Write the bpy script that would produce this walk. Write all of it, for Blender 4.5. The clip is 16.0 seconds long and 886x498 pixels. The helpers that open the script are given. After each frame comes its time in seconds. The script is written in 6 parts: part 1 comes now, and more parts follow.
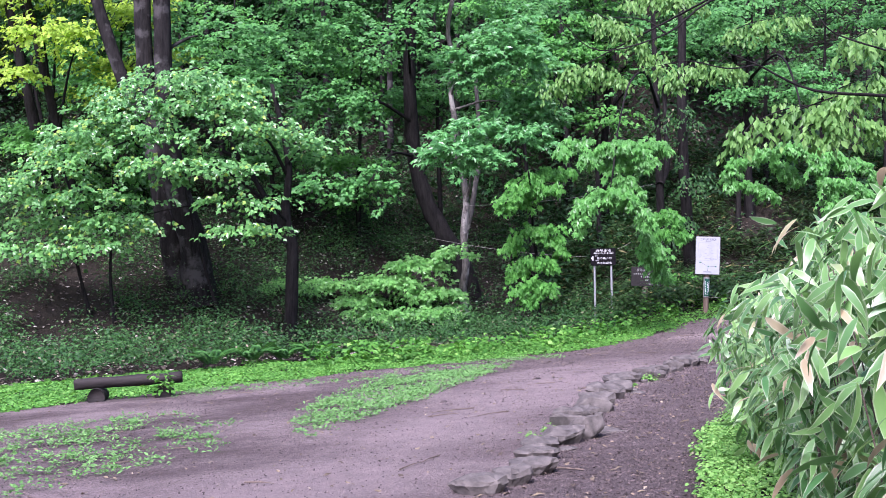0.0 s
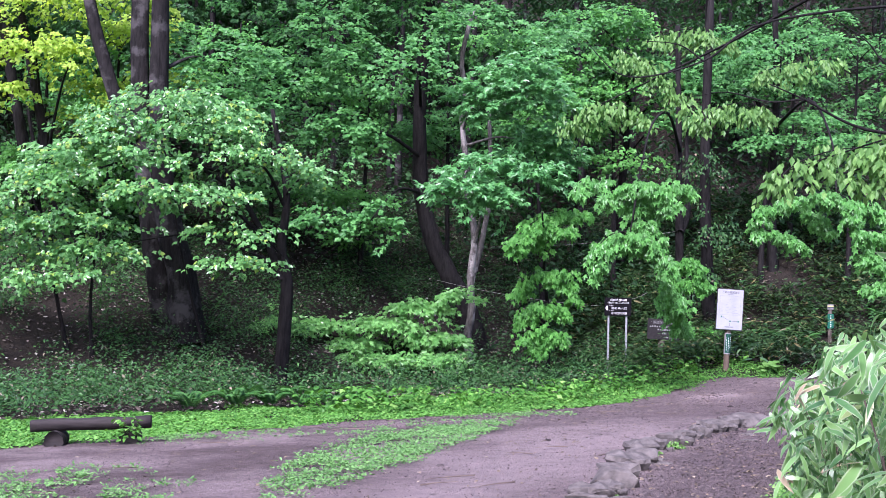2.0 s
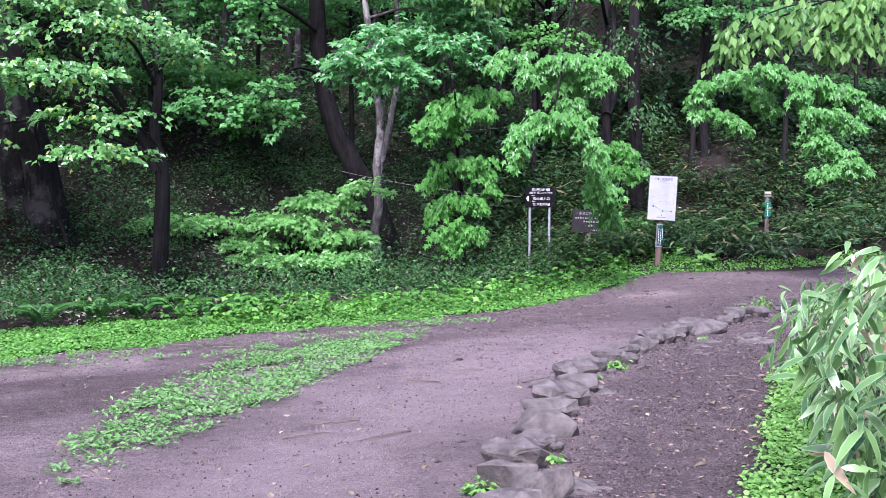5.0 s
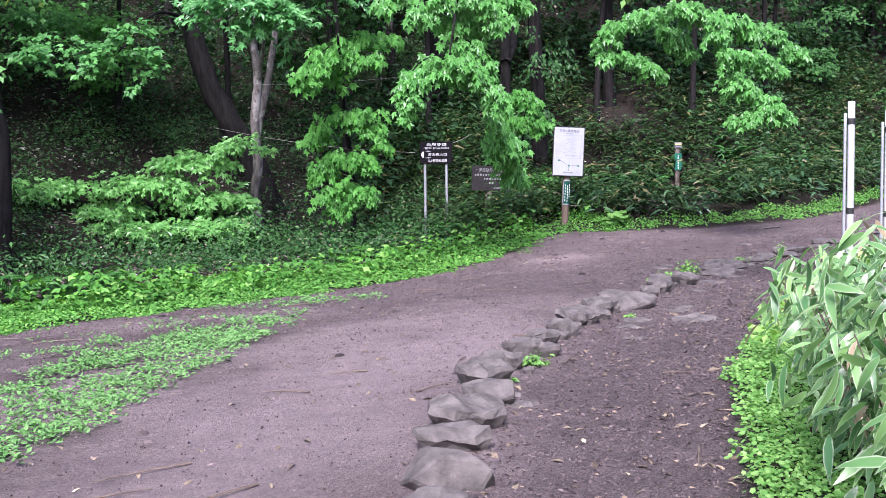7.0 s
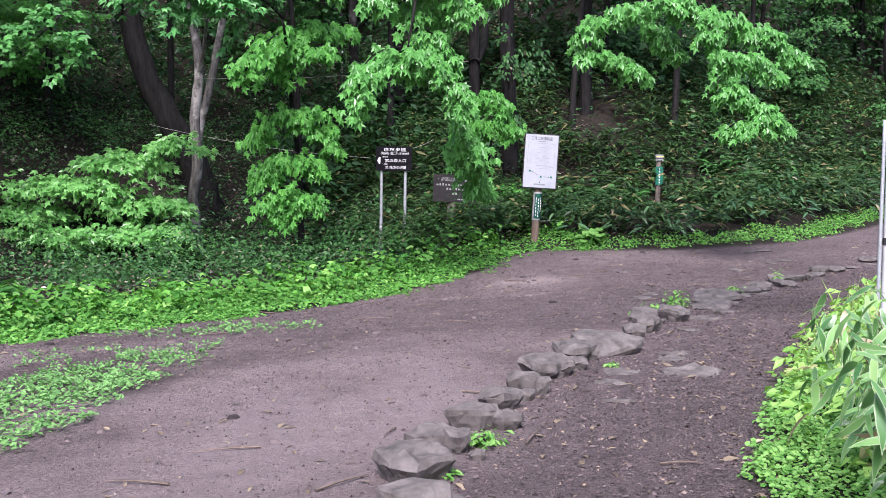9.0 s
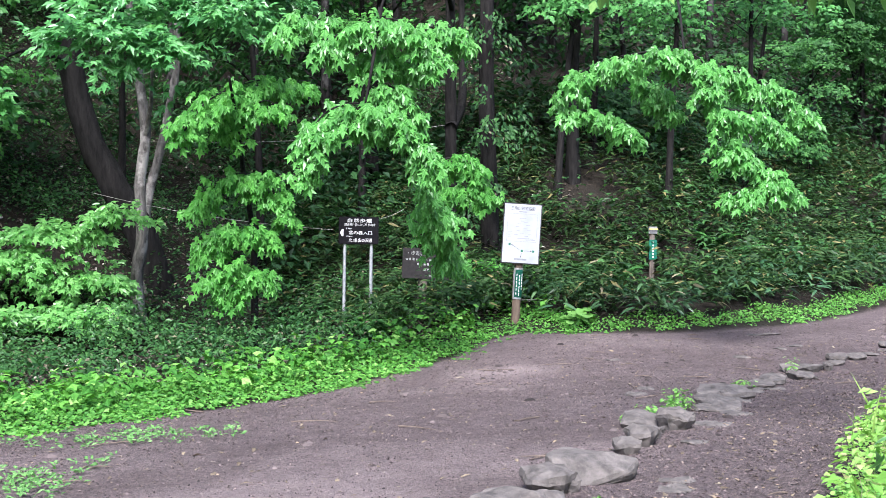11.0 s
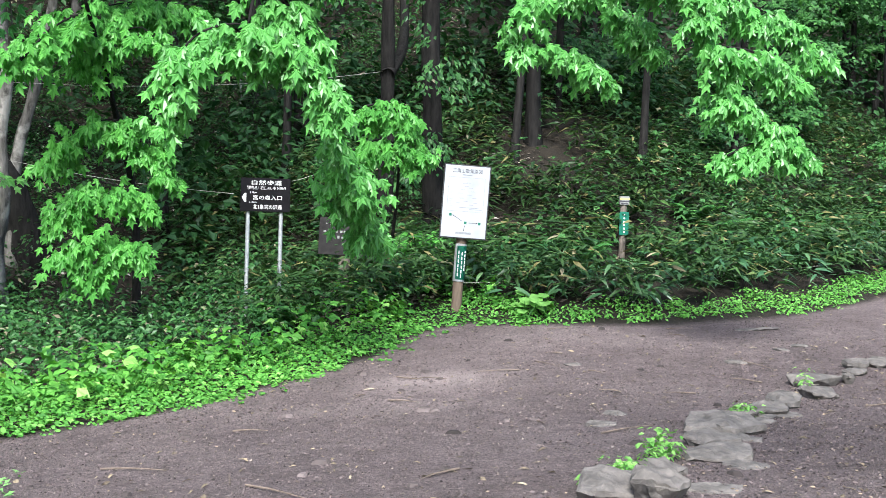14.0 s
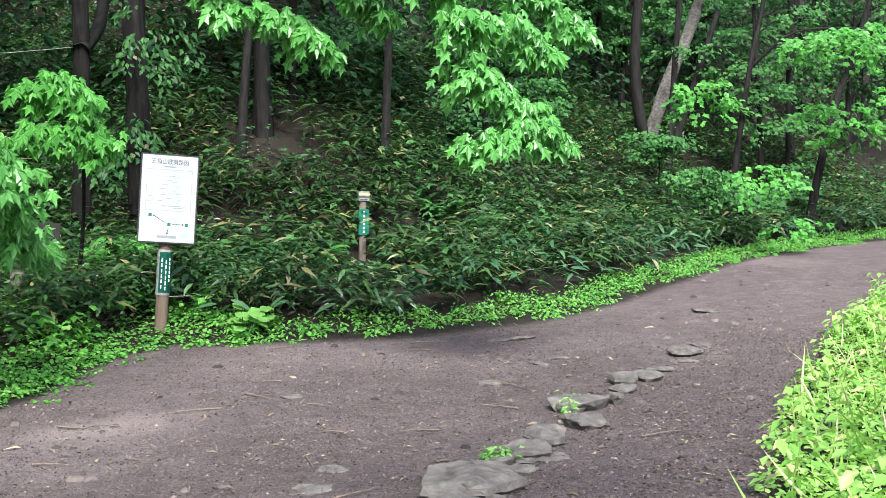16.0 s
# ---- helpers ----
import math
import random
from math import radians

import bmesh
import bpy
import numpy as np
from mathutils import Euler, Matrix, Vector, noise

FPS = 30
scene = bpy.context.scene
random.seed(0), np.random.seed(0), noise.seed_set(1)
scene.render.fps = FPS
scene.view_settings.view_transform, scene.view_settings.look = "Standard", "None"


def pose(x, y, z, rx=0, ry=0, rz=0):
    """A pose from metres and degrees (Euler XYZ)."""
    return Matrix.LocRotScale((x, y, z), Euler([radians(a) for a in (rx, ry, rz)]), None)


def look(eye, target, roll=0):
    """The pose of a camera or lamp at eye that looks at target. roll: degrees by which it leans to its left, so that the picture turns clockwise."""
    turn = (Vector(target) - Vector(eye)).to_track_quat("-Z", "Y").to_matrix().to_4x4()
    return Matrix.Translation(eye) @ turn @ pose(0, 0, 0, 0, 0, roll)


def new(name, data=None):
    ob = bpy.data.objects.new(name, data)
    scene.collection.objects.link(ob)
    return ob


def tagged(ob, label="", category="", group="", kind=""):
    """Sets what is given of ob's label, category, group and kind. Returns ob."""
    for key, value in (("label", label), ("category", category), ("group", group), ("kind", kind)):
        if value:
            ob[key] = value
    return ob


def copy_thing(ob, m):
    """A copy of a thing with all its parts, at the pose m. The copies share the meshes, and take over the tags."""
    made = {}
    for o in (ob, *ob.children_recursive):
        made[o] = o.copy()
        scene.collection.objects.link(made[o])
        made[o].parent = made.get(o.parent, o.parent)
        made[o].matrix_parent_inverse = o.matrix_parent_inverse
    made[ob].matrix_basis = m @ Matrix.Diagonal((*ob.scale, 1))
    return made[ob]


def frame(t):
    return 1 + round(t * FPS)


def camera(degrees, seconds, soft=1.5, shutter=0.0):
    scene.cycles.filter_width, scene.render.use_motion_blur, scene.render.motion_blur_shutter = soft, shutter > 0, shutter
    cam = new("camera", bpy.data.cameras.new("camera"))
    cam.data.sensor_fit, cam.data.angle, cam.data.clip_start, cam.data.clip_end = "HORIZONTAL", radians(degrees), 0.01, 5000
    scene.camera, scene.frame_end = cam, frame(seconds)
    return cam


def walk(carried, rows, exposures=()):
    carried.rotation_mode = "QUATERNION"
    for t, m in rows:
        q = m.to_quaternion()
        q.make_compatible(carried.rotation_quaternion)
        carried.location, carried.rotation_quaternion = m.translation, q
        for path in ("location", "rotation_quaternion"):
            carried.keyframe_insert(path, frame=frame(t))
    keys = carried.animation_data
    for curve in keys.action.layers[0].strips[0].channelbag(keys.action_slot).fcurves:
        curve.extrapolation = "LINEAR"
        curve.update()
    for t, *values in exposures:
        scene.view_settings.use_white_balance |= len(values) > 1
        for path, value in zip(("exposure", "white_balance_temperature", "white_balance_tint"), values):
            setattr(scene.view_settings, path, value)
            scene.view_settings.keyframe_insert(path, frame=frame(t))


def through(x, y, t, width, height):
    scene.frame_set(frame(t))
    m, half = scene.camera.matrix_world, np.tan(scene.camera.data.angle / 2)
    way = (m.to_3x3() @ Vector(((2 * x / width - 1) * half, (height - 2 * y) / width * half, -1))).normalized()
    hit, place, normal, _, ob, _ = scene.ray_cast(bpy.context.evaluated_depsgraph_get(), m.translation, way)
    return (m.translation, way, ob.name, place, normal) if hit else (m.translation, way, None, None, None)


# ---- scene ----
cam = camera(42.5, 16.0, soft=0.6)
PATH = [
    (0, (0.039, -1.005, 1.674), (-0.025, 0.994, 1.703), -0.9),
    (0.5, (0.009, -0.54, 1.667), (-0.09, 1.457, 1.718), -0.4),
    (1, (0.036, -0.099, 1.681), (-0.077, 1.896, 1.765), 0.3),
    (1.5, (0.024, 0.364, 1.673), (-0.027, 2.361, 1.766), 1.0),
    (2, (0.02, 0.847, 1.654), (-0.057, 2.842, 1.761), 1.3),
    (2.5, (0.065, 1.323, 1.654), (-0.042, 3.317, 1.755), 1.3),
    (3, (0.093, 1.81, 1.645), (0.058, 3.809, 1.699), -0.3),
    (3.5, (0.139, 2.359, 1.597), (0.111, 4.359, 1.589), 0.2),
    (4, (0.22, 2.85, 1.611), (0.189, 4.848, 1.529), 0.8),
    (4.2, (0.241, 3.051, 1.608), (0.243, 5.049, 1.526), 0.8),
    (6.3, (0.46, 5.538, 1.634), (0.569, 7.534, 1.573), -0.0),
    (6.5, (0.508, 5.768, 1.636), (0.644, 7.762, 1.55), -0.2),
    (7, (0.598, 6.358, 1.618), (0.841, 8.337, 1.468), -0.7),
    (7.5, (0.721, 6.946, 1.597), (0.921, 8.927, 1.411), 0.4),
    (8, (0.859, 7.507, 1.59), (1.055, 9.49, 1.419), 0.6),
    (8.5, (1.006, 8.091, 1.586), (1.27, 10.066, 1.418), 0.3),
    (9, (1.16, 8.679, 1.603), (1.454, 10.653, 1.468), 0.8),
    (9.2, (1.209, 8.906, 1.604), (1.527, 10.878, 1.499), 1.0),
    (11.3, (2.001, 11.18, 1.621), (2.302, 13.157, 1.615), 1.0),
    (11.5, (2.081, 11.404, 1.629), (2.385, 13.381, 1.625), 1.3),
    (12, (2.23, 11.991, 1.635), (2.555, 13.964, 1.651), 0.9),
    (12.5, (2.377, 12.597, 1.621), (2.626, 14.581, 1.659), 2.5),
    (13, (2.562, 13.15, 1.602), (2.785, 15.138, 1.615), 2.0),
    (13.5, (2.755, 13.792, 1.597), (3.07, 15.767, 1.542), 1.0),
    (14, (3.014, 14.309, 1.633), (3.376, 16.275, 1.574), 1.7),
    (14.5, (3.324, 14.851, 1.645), (3.847, 16.781, 1.618), 1.7),
    (15, (3.563, 15.479, 1.614), (4.167, 17.386, 1.586), 2.1),
    (15.5, (3.84, 16.015, 1.599), (4.513, 17.898, 1.556), 1.4),
    (16, (4.089, 16.519, 1.595), (4.854, 18.366, 1.548), 0.6),
]
walk(cam, [(t, look(eye, target, roll)) for t, eye, target, roll in PATH],
     exposures=((0, 1.5, 5700, 37), (4, 1.54, 5550, 39), (6.5, 1.58, 5750, 33), (9, 1.43, 5950, 27), (12, 1.88, 5850, 14), (16, 1.8, 6150, 9)))


# ---- light ----
world = bpy.data.worlds.new("world")
scene.world = world
world.use_nodes = True
wn = world.node_tree.nodes
sky = wn.new("ShaderNodeTexSky")
sky.sky_type, sky.sun_disc = "NISHITA", False
sky.sun_elevation, sky.sun_rotation = radians(48), radians(195)
sky.air_density, sky.dust_density, sky.ozone_density = 1.0, 3.0, 1.0
wn["Background"].inputs[1].default_value = 0.12
world.node_tree.links.new(sky.outputs[0], wn["Background"].inputs[0])
sun_lamp = bpy.data.lights.new("sun", "SUN")
sun_lamp.energy, sun_lamp.angle, sun_lamp.color = 3.75, radians(24), (1.0, 0.97, 0.9)
sun = new("sun", sun_lamp)
SUN_AZ, SUN_EL = radians(195), radians(48)
sun.matrix_world = look((0, 0, 30), Vector((0, 0, 30)) - Vector((math.sin(SUN_AZ) * math.cos(SUN_EL), math.cos(SUN_AZ) * math.cos(SUN_EL), math.sin(SUN_EL))))


# ---- materials ----
def material(name):
    m = bpy.data.materials.new(name)
    m.use_nodes = True
    nt = m.node_tree
    return m, nt, nt.nodes["Principled BSDF"]


def node(nt, kind, **values):
    n = nt.nodes.new(kind)
    for key, value in values.items():
        n.inputs[key.replace("_", " ")].default_value = value
    return n


def ramp(nt, source, stops):
    r = nt.nodes.new("ShaderNodeValToRGB")
    el = r.color_ramp.elements
    while len(el) < len(stops):
        el.new(0.5)
    for e, (pos, col) in zip(el, stops):
        e.position, e.color = pos, (*col, 1)
    nt.links.new(source, r.inputs[0])
    return r.outputs[0]


def mix(nt, fac, a, b, mode="MIX"):
    n = nt.nodes.new("ShaderNodeMix")
    n.data_type, n.blend_type = "RGBA", mode
    for socket, value in ((n.inputs[0], fac), (n.inputs[6], a), (n.inputs[7], b)):
        if isinstance(value, bpy.types.NodeSocket):
            nt.links.new(value, socket)
        else:
            socket.default_value = value if isinstance(value, (int, float)) else (*value, 1)
    return n.outputs[2]


def bump(nt, bsdf, height, strength, distance):
    b = nt.nodes.new("ShaderNodeBump")
    b.inputs["Strength"].default_value, b.inputs["Distance"].default_value = strength, distance
    nt.links.new(height, b.inputs["Height"])
    nt.links.new(b.outputs[0], bsdf.inputs["Normal"])


def position(nt):
    return nt.nodes.new("ShaderNodeNewGeometry").outputs["Position"]


def noise_tex(nt, scale, detail=6, rough=0.6, vector=None):
    n = node(nt, "ShaderNodeTexNoise", Scale=scale, Detail=detail, Roughness=rough)
    nt.links.new(vector if vector else position(nt), n.inputs["Vector"])
    return n.outputs[0]


def leaf_material(name, dark, light, rough=0.45, through=0.35, odd=None, odd_share=0.04, shade=0.5):
    """Leaves: a colour of its own for each leaf, gloss, and light through the blade."""
    m, nt, bsdf = material(name)
    rnd = nt.nodes.new("ShaderNodeNewGeometry").outputs["Random Per Island"]
    stops = [(0.0, dark), (0.55, tuple((a + b) / 2 for a, b in zip(dark, light))), (0.93, light)]
    if odd:
        stops = [(0.0, dark), (0.55, tuple((a + b) / 2 for a, b in zip(dark, light))), (1 - odd_share - 0.02, light), (1 - odd_share, odd)]
    col = ramp(nt, rnd, stops)
    big = noise_tex(nt, 0.8, 2)
    col = mix(nt, ramp(nt, big, [(0.35, (0, 0, 0)), (0.7, (shade, shade, shade))]), col, tuple(c * 0.75 for c in dark))
    nt.links.new(col, bsdf.inputs["Base Color"])
    bsdf.inputs["Roughness"].default_value = rough
    bsdf.inputs["Specular IOR Level"].default_value = 0.5 if rough < 0.4 else 0.22
    tr = nt.nodes.new("ShaderNodeBsdfTranslucent")
    hs = node(nt, "ShaderNodeHueSaturation", Hue=0.485, Saturation=1.1, Value=1.5)
    nt.links.new(col, hs.inputs["Color"])
    nt.links.new(hs.outputs[0], tr.inputs[0])
    sh = nt.nodes.new("ShaderNodeMixShader")
    sh.inputs[0].default_value = through
    nt.links.new(bsdf.outputs[0], sh.inputs[1])
    nt.links.new(tr.outputs[0], sh.inputs[2])
    nt.links.new(sh.outputs[0], nt.nodes["Material Output"].inputs[0])
    return m


def margin_material(name, dark, light, pale, rough, through):
    """Bamboo grass leaves: green blades with dry pale margins."""
    m = leaf_material(name, dark, light, rough, through, (0.36, 0.27, 0.17), 0.05, 0.4)
    nt = m.node_tree
    bsdf = nt.nodes["Principled BSDF"]
    at = nt.nodes.new("ShaderNodeAttribute")
    at.attribute_name = "margin"
    ragged = nt.nodes.new("ShaderNodeMath")
    ragged.operation = "MULTIPLY_ADD"
    ragged.inputs[1].default_value = 0.5
    nt.links.new(noise_tex(nt, 16, 3), ragged.inputs[0])
    nt.links.new(at.outputs["Fac"], ragged.inputs[2])
    fac = ramp(nt, ragged.outputs[0], [(0.9, (0, 0, 0)), (1.0, (0.5, 0.5, 0.5))])
    ragged.inputs[1].default_value = 0.35
    nt.links.new(mix(nt, fac, bsdf.inputs["Base Color"].links[0].from_socket, pale), bsdf.inputs["Base Color"])
    bump(nt, bsdf, noise_tex(nt, 30, 3), 0.25, 0.004)
    return m


def plain_material(name, a, b, scale, rough=0.6, metal=0.0, relief=0.3, depth=0.004, vector_scale=None):
    m, nt, bsdf = material(name)
    bsdf.inputs["Specular IOR Level"].default_value = 0.25
    vec = nt.nodes.new("ShaderNodeTexCoord").outputs["Object"]
    if vector_scale:
        mp = nt.nodes.new("ShaderNodeMapping")
        mp.inputs["Scale"].default_value = vector_scale
        nt.links.new(vec, mp.inputs[0])
        vec = mp.outputs[0]
    n = noise_tex(nt, scale, 7, 0.65, vec)
    nt.links.new(ramp(nt, n, [(0.3, a), (0.7, b)]), bsdf.inputs["Base Color"])
    bsdf.inputs["Roughness"].default_value, bsdf.inputs["Metallic"].default_value = rough, metal
    if relief:
        bump(nt, bsdf, n, relief, depth)
    return m


def bark_material(name, dark, light, stretch=0.18, lichen=None):
    m, nt, bsdf = material(name)
    mp = nt.nodes.new("ShaderNodeMapping")
    mp.inputs["Scale"].default_value = (1, 1, stretch)
    nt.links.new(position(nt), mp.inputs[0])
    n = noise_tex(nt, 14, 8, 0.7, mp.outputs[0])
    col = ramp(nt, n, [(0.35, dark), (0.68, light)])
    blot = noise_tex(nt, 2.2, 5, 0.6)
    if lichen:
        col = mix(nt, ramp(nt, blot, [(0.52, (0, 0, 0)), (0.62, (0.8, 0.8, 0.8))]), col, lichen)
    nt.links.new(col, bsdf.inputs["Base Color"])
    bsdf.inputs["Roughness"].default_value = 0.9
    bsdf.inputs["Specular IOR Level"].default_value = 0.1
    bump(nt, bsdf, n, 0.9, 0.03)
    return m


def ground_material():
    m, nt, bsdf = material("earth")
    at = nt.nodes.new("ShaderNodeAttribute")
    at.attribute_name = "zone"
    broad = noise_tex(nt, 0.45, 4, 0.55)
    mid = noise_tex(nt, 4.0, 9, 0.78)
    fine = noise_tex(nt, 38.0, 8, 0.8)
    dirt = ramp(nt, mid, [(0.28, (0.054, 0.042, 0.039)), (0.5, (0.099, 0.077, 0.073)), (0.75, (0.168, 0.133, 0.126))])
    worn = ramp(nt, mid, [(0.3, (0.178, 0.144, 0.138)), (0.7, (0.280, 0.229, 0.218))])
    dirt = mix(nt, ramp(nt, broad, [(0.42, (0, 0, 0)), (0.62, (0.95, 0.95, 0.95))]), dirt, worn)
    # mask of track wear plus the painted sun spot on dust
    trod = nt.nodes.new("ShaderNodeAttribute")
    trod.attribute_name = "trodden"
    dirt = mix(nt, trod.outputs["Fac"], dirt, worn)
    humus = nt.nodes.new("ShaderNodeAttribute")
    humus.attribute_name = "humus"
    dark_earth = ramp(nt, mid, [(0.28, (0.068, 0.054, 0.053)), (0.6, (0.146, 0.116, 0.114)), (0.8, (0.24, 0.194, 0.186))])
    dirt = mix(nt, humus.outputs["Fac"], dirt, dark_earth)
    grit = noise_tex(nt, 110.0, 4, 0.7)
    speck = ramp(nt, fine, [(0.38, (0.18, 0.165, 0.165)), (0.48, (0.85, 0.85, 0.85)), (0.58, (1.1, 1.1, 1.1)), (0.70, (2.3, 2.15, 2.1))])
    speck = mix(nt, 0.7, speck, ramp(nt, grit, [(0.38, (0.35, 0.33, 0.33)), (0.5, (1, 1, 1)), (0.68, (1.9, 1.8, 1.8))]), "MULTIPLY")
    rough_part = nt.nodes.new("ShaderNodeMath")
    rough_part.operation = "MULTIPLY_ADD"
    rough_part.inputs[1].default_value, rough_part.inputs[2].default_value = -0.6, 0.9
    nt.links.new(trod.outputs["Fac"], rough_part.inputs[0])
    dirt = mix(nt, rough_part.outputs[0], dirt, speck, "MULTIPLY")
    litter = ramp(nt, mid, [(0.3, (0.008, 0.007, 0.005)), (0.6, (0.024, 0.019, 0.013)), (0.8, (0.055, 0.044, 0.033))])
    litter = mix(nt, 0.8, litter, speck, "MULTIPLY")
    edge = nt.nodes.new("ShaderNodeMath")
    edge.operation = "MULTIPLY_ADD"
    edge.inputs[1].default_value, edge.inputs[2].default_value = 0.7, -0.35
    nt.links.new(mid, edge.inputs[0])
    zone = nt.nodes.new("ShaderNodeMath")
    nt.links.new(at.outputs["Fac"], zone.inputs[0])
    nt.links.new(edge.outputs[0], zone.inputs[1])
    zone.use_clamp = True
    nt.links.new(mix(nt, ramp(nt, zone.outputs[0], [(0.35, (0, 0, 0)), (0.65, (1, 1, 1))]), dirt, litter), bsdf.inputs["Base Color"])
    bsdf.inputs["Roughness"].default_value = 0.95
    bsdf.inputs["Specular IOR Level"].default_value = 0.2
    both = nt.nodes.new("ShaderNodeMath")
    nt.links.new(mid, both.inputs[0])
    nt.links.new(fine, both.inputs[1])
    bump(nt, bsdf, both.outputs[0], 1.0, 0.045)
    return m


EARTH = ground_material()
MAPLE = leaf_material("maple_leaf", (0.055, 0.19, 0.038), (0.12, 0.345, 0.072), 0.40, 0.38, shade=0.25)
FERN = leaf_material("fern_frond", (0.03, 0.11, 0.025), (0.08, 0.22, 0.05), 0.5, 0.3)
MAPLE_SHEEN = leaf_material("glossy_maple_leaf", (0.055, 0.185, 0.048), (0.165, 0.385, 0.105), 0.28, 0.38, (0.28, 0.42, 0.075), 0.06, 0.4)
MAPLE_LIGHT = leaf_material("young_maple_leaf", (0.055, 0.195, 0.036), (0.115, 0.335, 0.066), 0.40, 0.42, shade=0.2)
# lit copy of the glossy maple leaf: extra light put into the colour
LIT_GLOSS_MAPLE = leaf_material("lit_glossy_maple_leaf", (0.085, 0.25, 0.058), (0.20, 0.44, 0.13), 0.30, 0.40, shade=0.2)
SUNNY_HERB = leaf_material("sunny_herb_leaf", (0.12, 0.29, 0.045), (0.32, 0.52, 0.14), 0.5, 0.4, (0.42, 0.40, 0.2), 0.06, 0.3)
YOUNG_LEAF = leaf_material("fresh_maple_leaf", (0.062, 0.205, 0.042), (0.130, 0.365, 0.085), 0.38, 0.42, shade=0.15)
PALE_MAPLE = leaf_material("broad_maple_leaf", (0.055, 0.20, 0.058), (0.125, 0.345, 0.105), 0.34, 0.34, shade=0.25)
ASH_LEAF = leaf_material("yellowish_ash_leaf", (0.068, 0.175, 0.040), (0.165, 0.32, 0.085), 0.4, 0.40, shade=0.25)
MAPLE_BLUE = leaf_material("blue_green_maple_leaf", (0.042, 0.155, 0.040), (0.105, 0.305, 0.078), 0.42, 0.36, shade=0.35)
# two darker maple copies: canopy shade put into the leaf colour
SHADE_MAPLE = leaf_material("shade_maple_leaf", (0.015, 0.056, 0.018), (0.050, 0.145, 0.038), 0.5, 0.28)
SHADED_HILL_MAPLE = leaf_material("shaded_hill_maple_leaf", (0.024, 0.088, 0.022), (0.07, 0.20, 0.045), 0.5, 0.34)
# yellow-green leaf with sunlight put into its colour, lighter than other crowns
SUNLIT_YELLOW_GREEN = leaf_material("sunlit_yellow_green_leaf", (0.19, 0.33, 0.035), (0.38, 0.54, 0.085), 0.45, 0.5, shade=0.1)
# the wood's inner shade is painted into this leaf colour
SHADED_FOREST_LEAF = leaf_material("shaded_forest_leaf", (0.008, 0.031, 0.011), (0.031, 0.090, 0.025), 0.58, 0.26)
HERB = leaf_material("herb_leaf", (0.035, 0.14, 0.02), (0.13, 0.34, 0.055), 0.5, 0.35, (0.22, 0.42, 0.10), 0.08, 0.6)
HERB_PALE = leaf_material("pale_herb_leaf", (0.065, 0.17, 0.045), (0.16, 0.33, 0.10), 0.5, 0.3, shade=0.3)
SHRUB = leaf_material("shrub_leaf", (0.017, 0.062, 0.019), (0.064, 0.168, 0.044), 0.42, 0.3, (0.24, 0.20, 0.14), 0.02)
# hillside grass: shade under the trees darkens the base colour itself
SHADED_SASA = leaf_material("bamboo_grass_leaf", (0.009, 0.028, 0.009), (0.050, 0.104, 0.027), 0.44, 0.22, (0.18, 0.16, 0.065), 0.05)
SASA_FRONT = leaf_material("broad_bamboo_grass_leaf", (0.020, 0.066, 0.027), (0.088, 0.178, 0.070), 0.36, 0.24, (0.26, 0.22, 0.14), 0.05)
SASA_NEAR = margin_material("near_bamboo_grass_leaf", (0.042, 0.135, 0.038), (0.195, 0.375, 0.112), (0.42, 0.46, 0.32), 0.36, 0.30)
LITTER = leaf_material("dead_leaf", (0.05, 0.040, 0.032), (0.22, 0.185, 0.15), 0.5, 0.1, (0.50, 0.46, 0.40), 0.18)
STRAW = leaf_material("straw_leaf", (0.07, 0.054, 0.038), (0.25, 0.20, 0.13), 0.7, 0.05, (0.36, 0.31, 0.21), 0.05)
LIME_HERB = leaf_material("lime_herb_leaf", (0.085, 0.24, 0.045), (0.245, 0.45, 0.125), 0.5, 0.4, shade=0.5)
CARPET = leaf_material("bank_carpet_leaf", (0.060, 0.205, 0.032), (0.170, 0.395, 0.085), 0.5, 0.38, shade=0.45)
SHREDS = leaf_material("bark_shred", (0.026, 0.020, 0.019), (0.135, 0.106, 0.103), 0.9, 0.0, (0.22, 0.17, 0.12), 0.07, 0.2)
CRUMBS = leaf_material("earth_crumb", (0.016, 0.013, 0.012), (0.13, 0.105, 0.10), 0.95, 0.0, (0.22, 0.185, 0.155), 0.03)
GRASS = leaf_material("grass_blade", (0.15, 0.28, 0.05), (0.34, 0.46, 0.14), 0.5, 0.35, (0.50, 0.46, 0.30), 0.28)
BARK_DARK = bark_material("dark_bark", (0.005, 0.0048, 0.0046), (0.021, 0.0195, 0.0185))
BARK_GREY = bark_material("grey_bark", (0.04, 0.037, 0.034), (0.16, 0.15, 0.138), 0.25, (0.30, 0.285, 0.265))
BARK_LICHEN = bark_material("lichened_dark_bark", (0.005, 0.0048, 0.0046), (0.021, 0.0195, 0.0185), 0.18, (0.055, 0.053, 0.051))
BARK_WHITE = bark_material("pale_birch_bark", (0.05, 0.045, 0.04), (0.22, 0.205, 0.19), 2.0, (0.05, 0.047, 0.043))
STONE = plain_material("field_stone", (0.034, 0.031, 0.0285), (0.136, 0.122, 0.111), 7, 0.9, 0, 1.0, 0.03)
LOG = plain_material("weathered_log", (0.007, 0.0058, 0.0052), (0.032, 0.027, 0.025), 10, 0.8, 0, 0.8, 0.015, (0.15, 1, 1))
POST_WOOD = plain_material("post_wood", (0.055, 0.041, 0.031), (0.14, 0.104, 0.077), 16, 0.75, 0, 0.5, 0.006, (1, 1, 0.12))
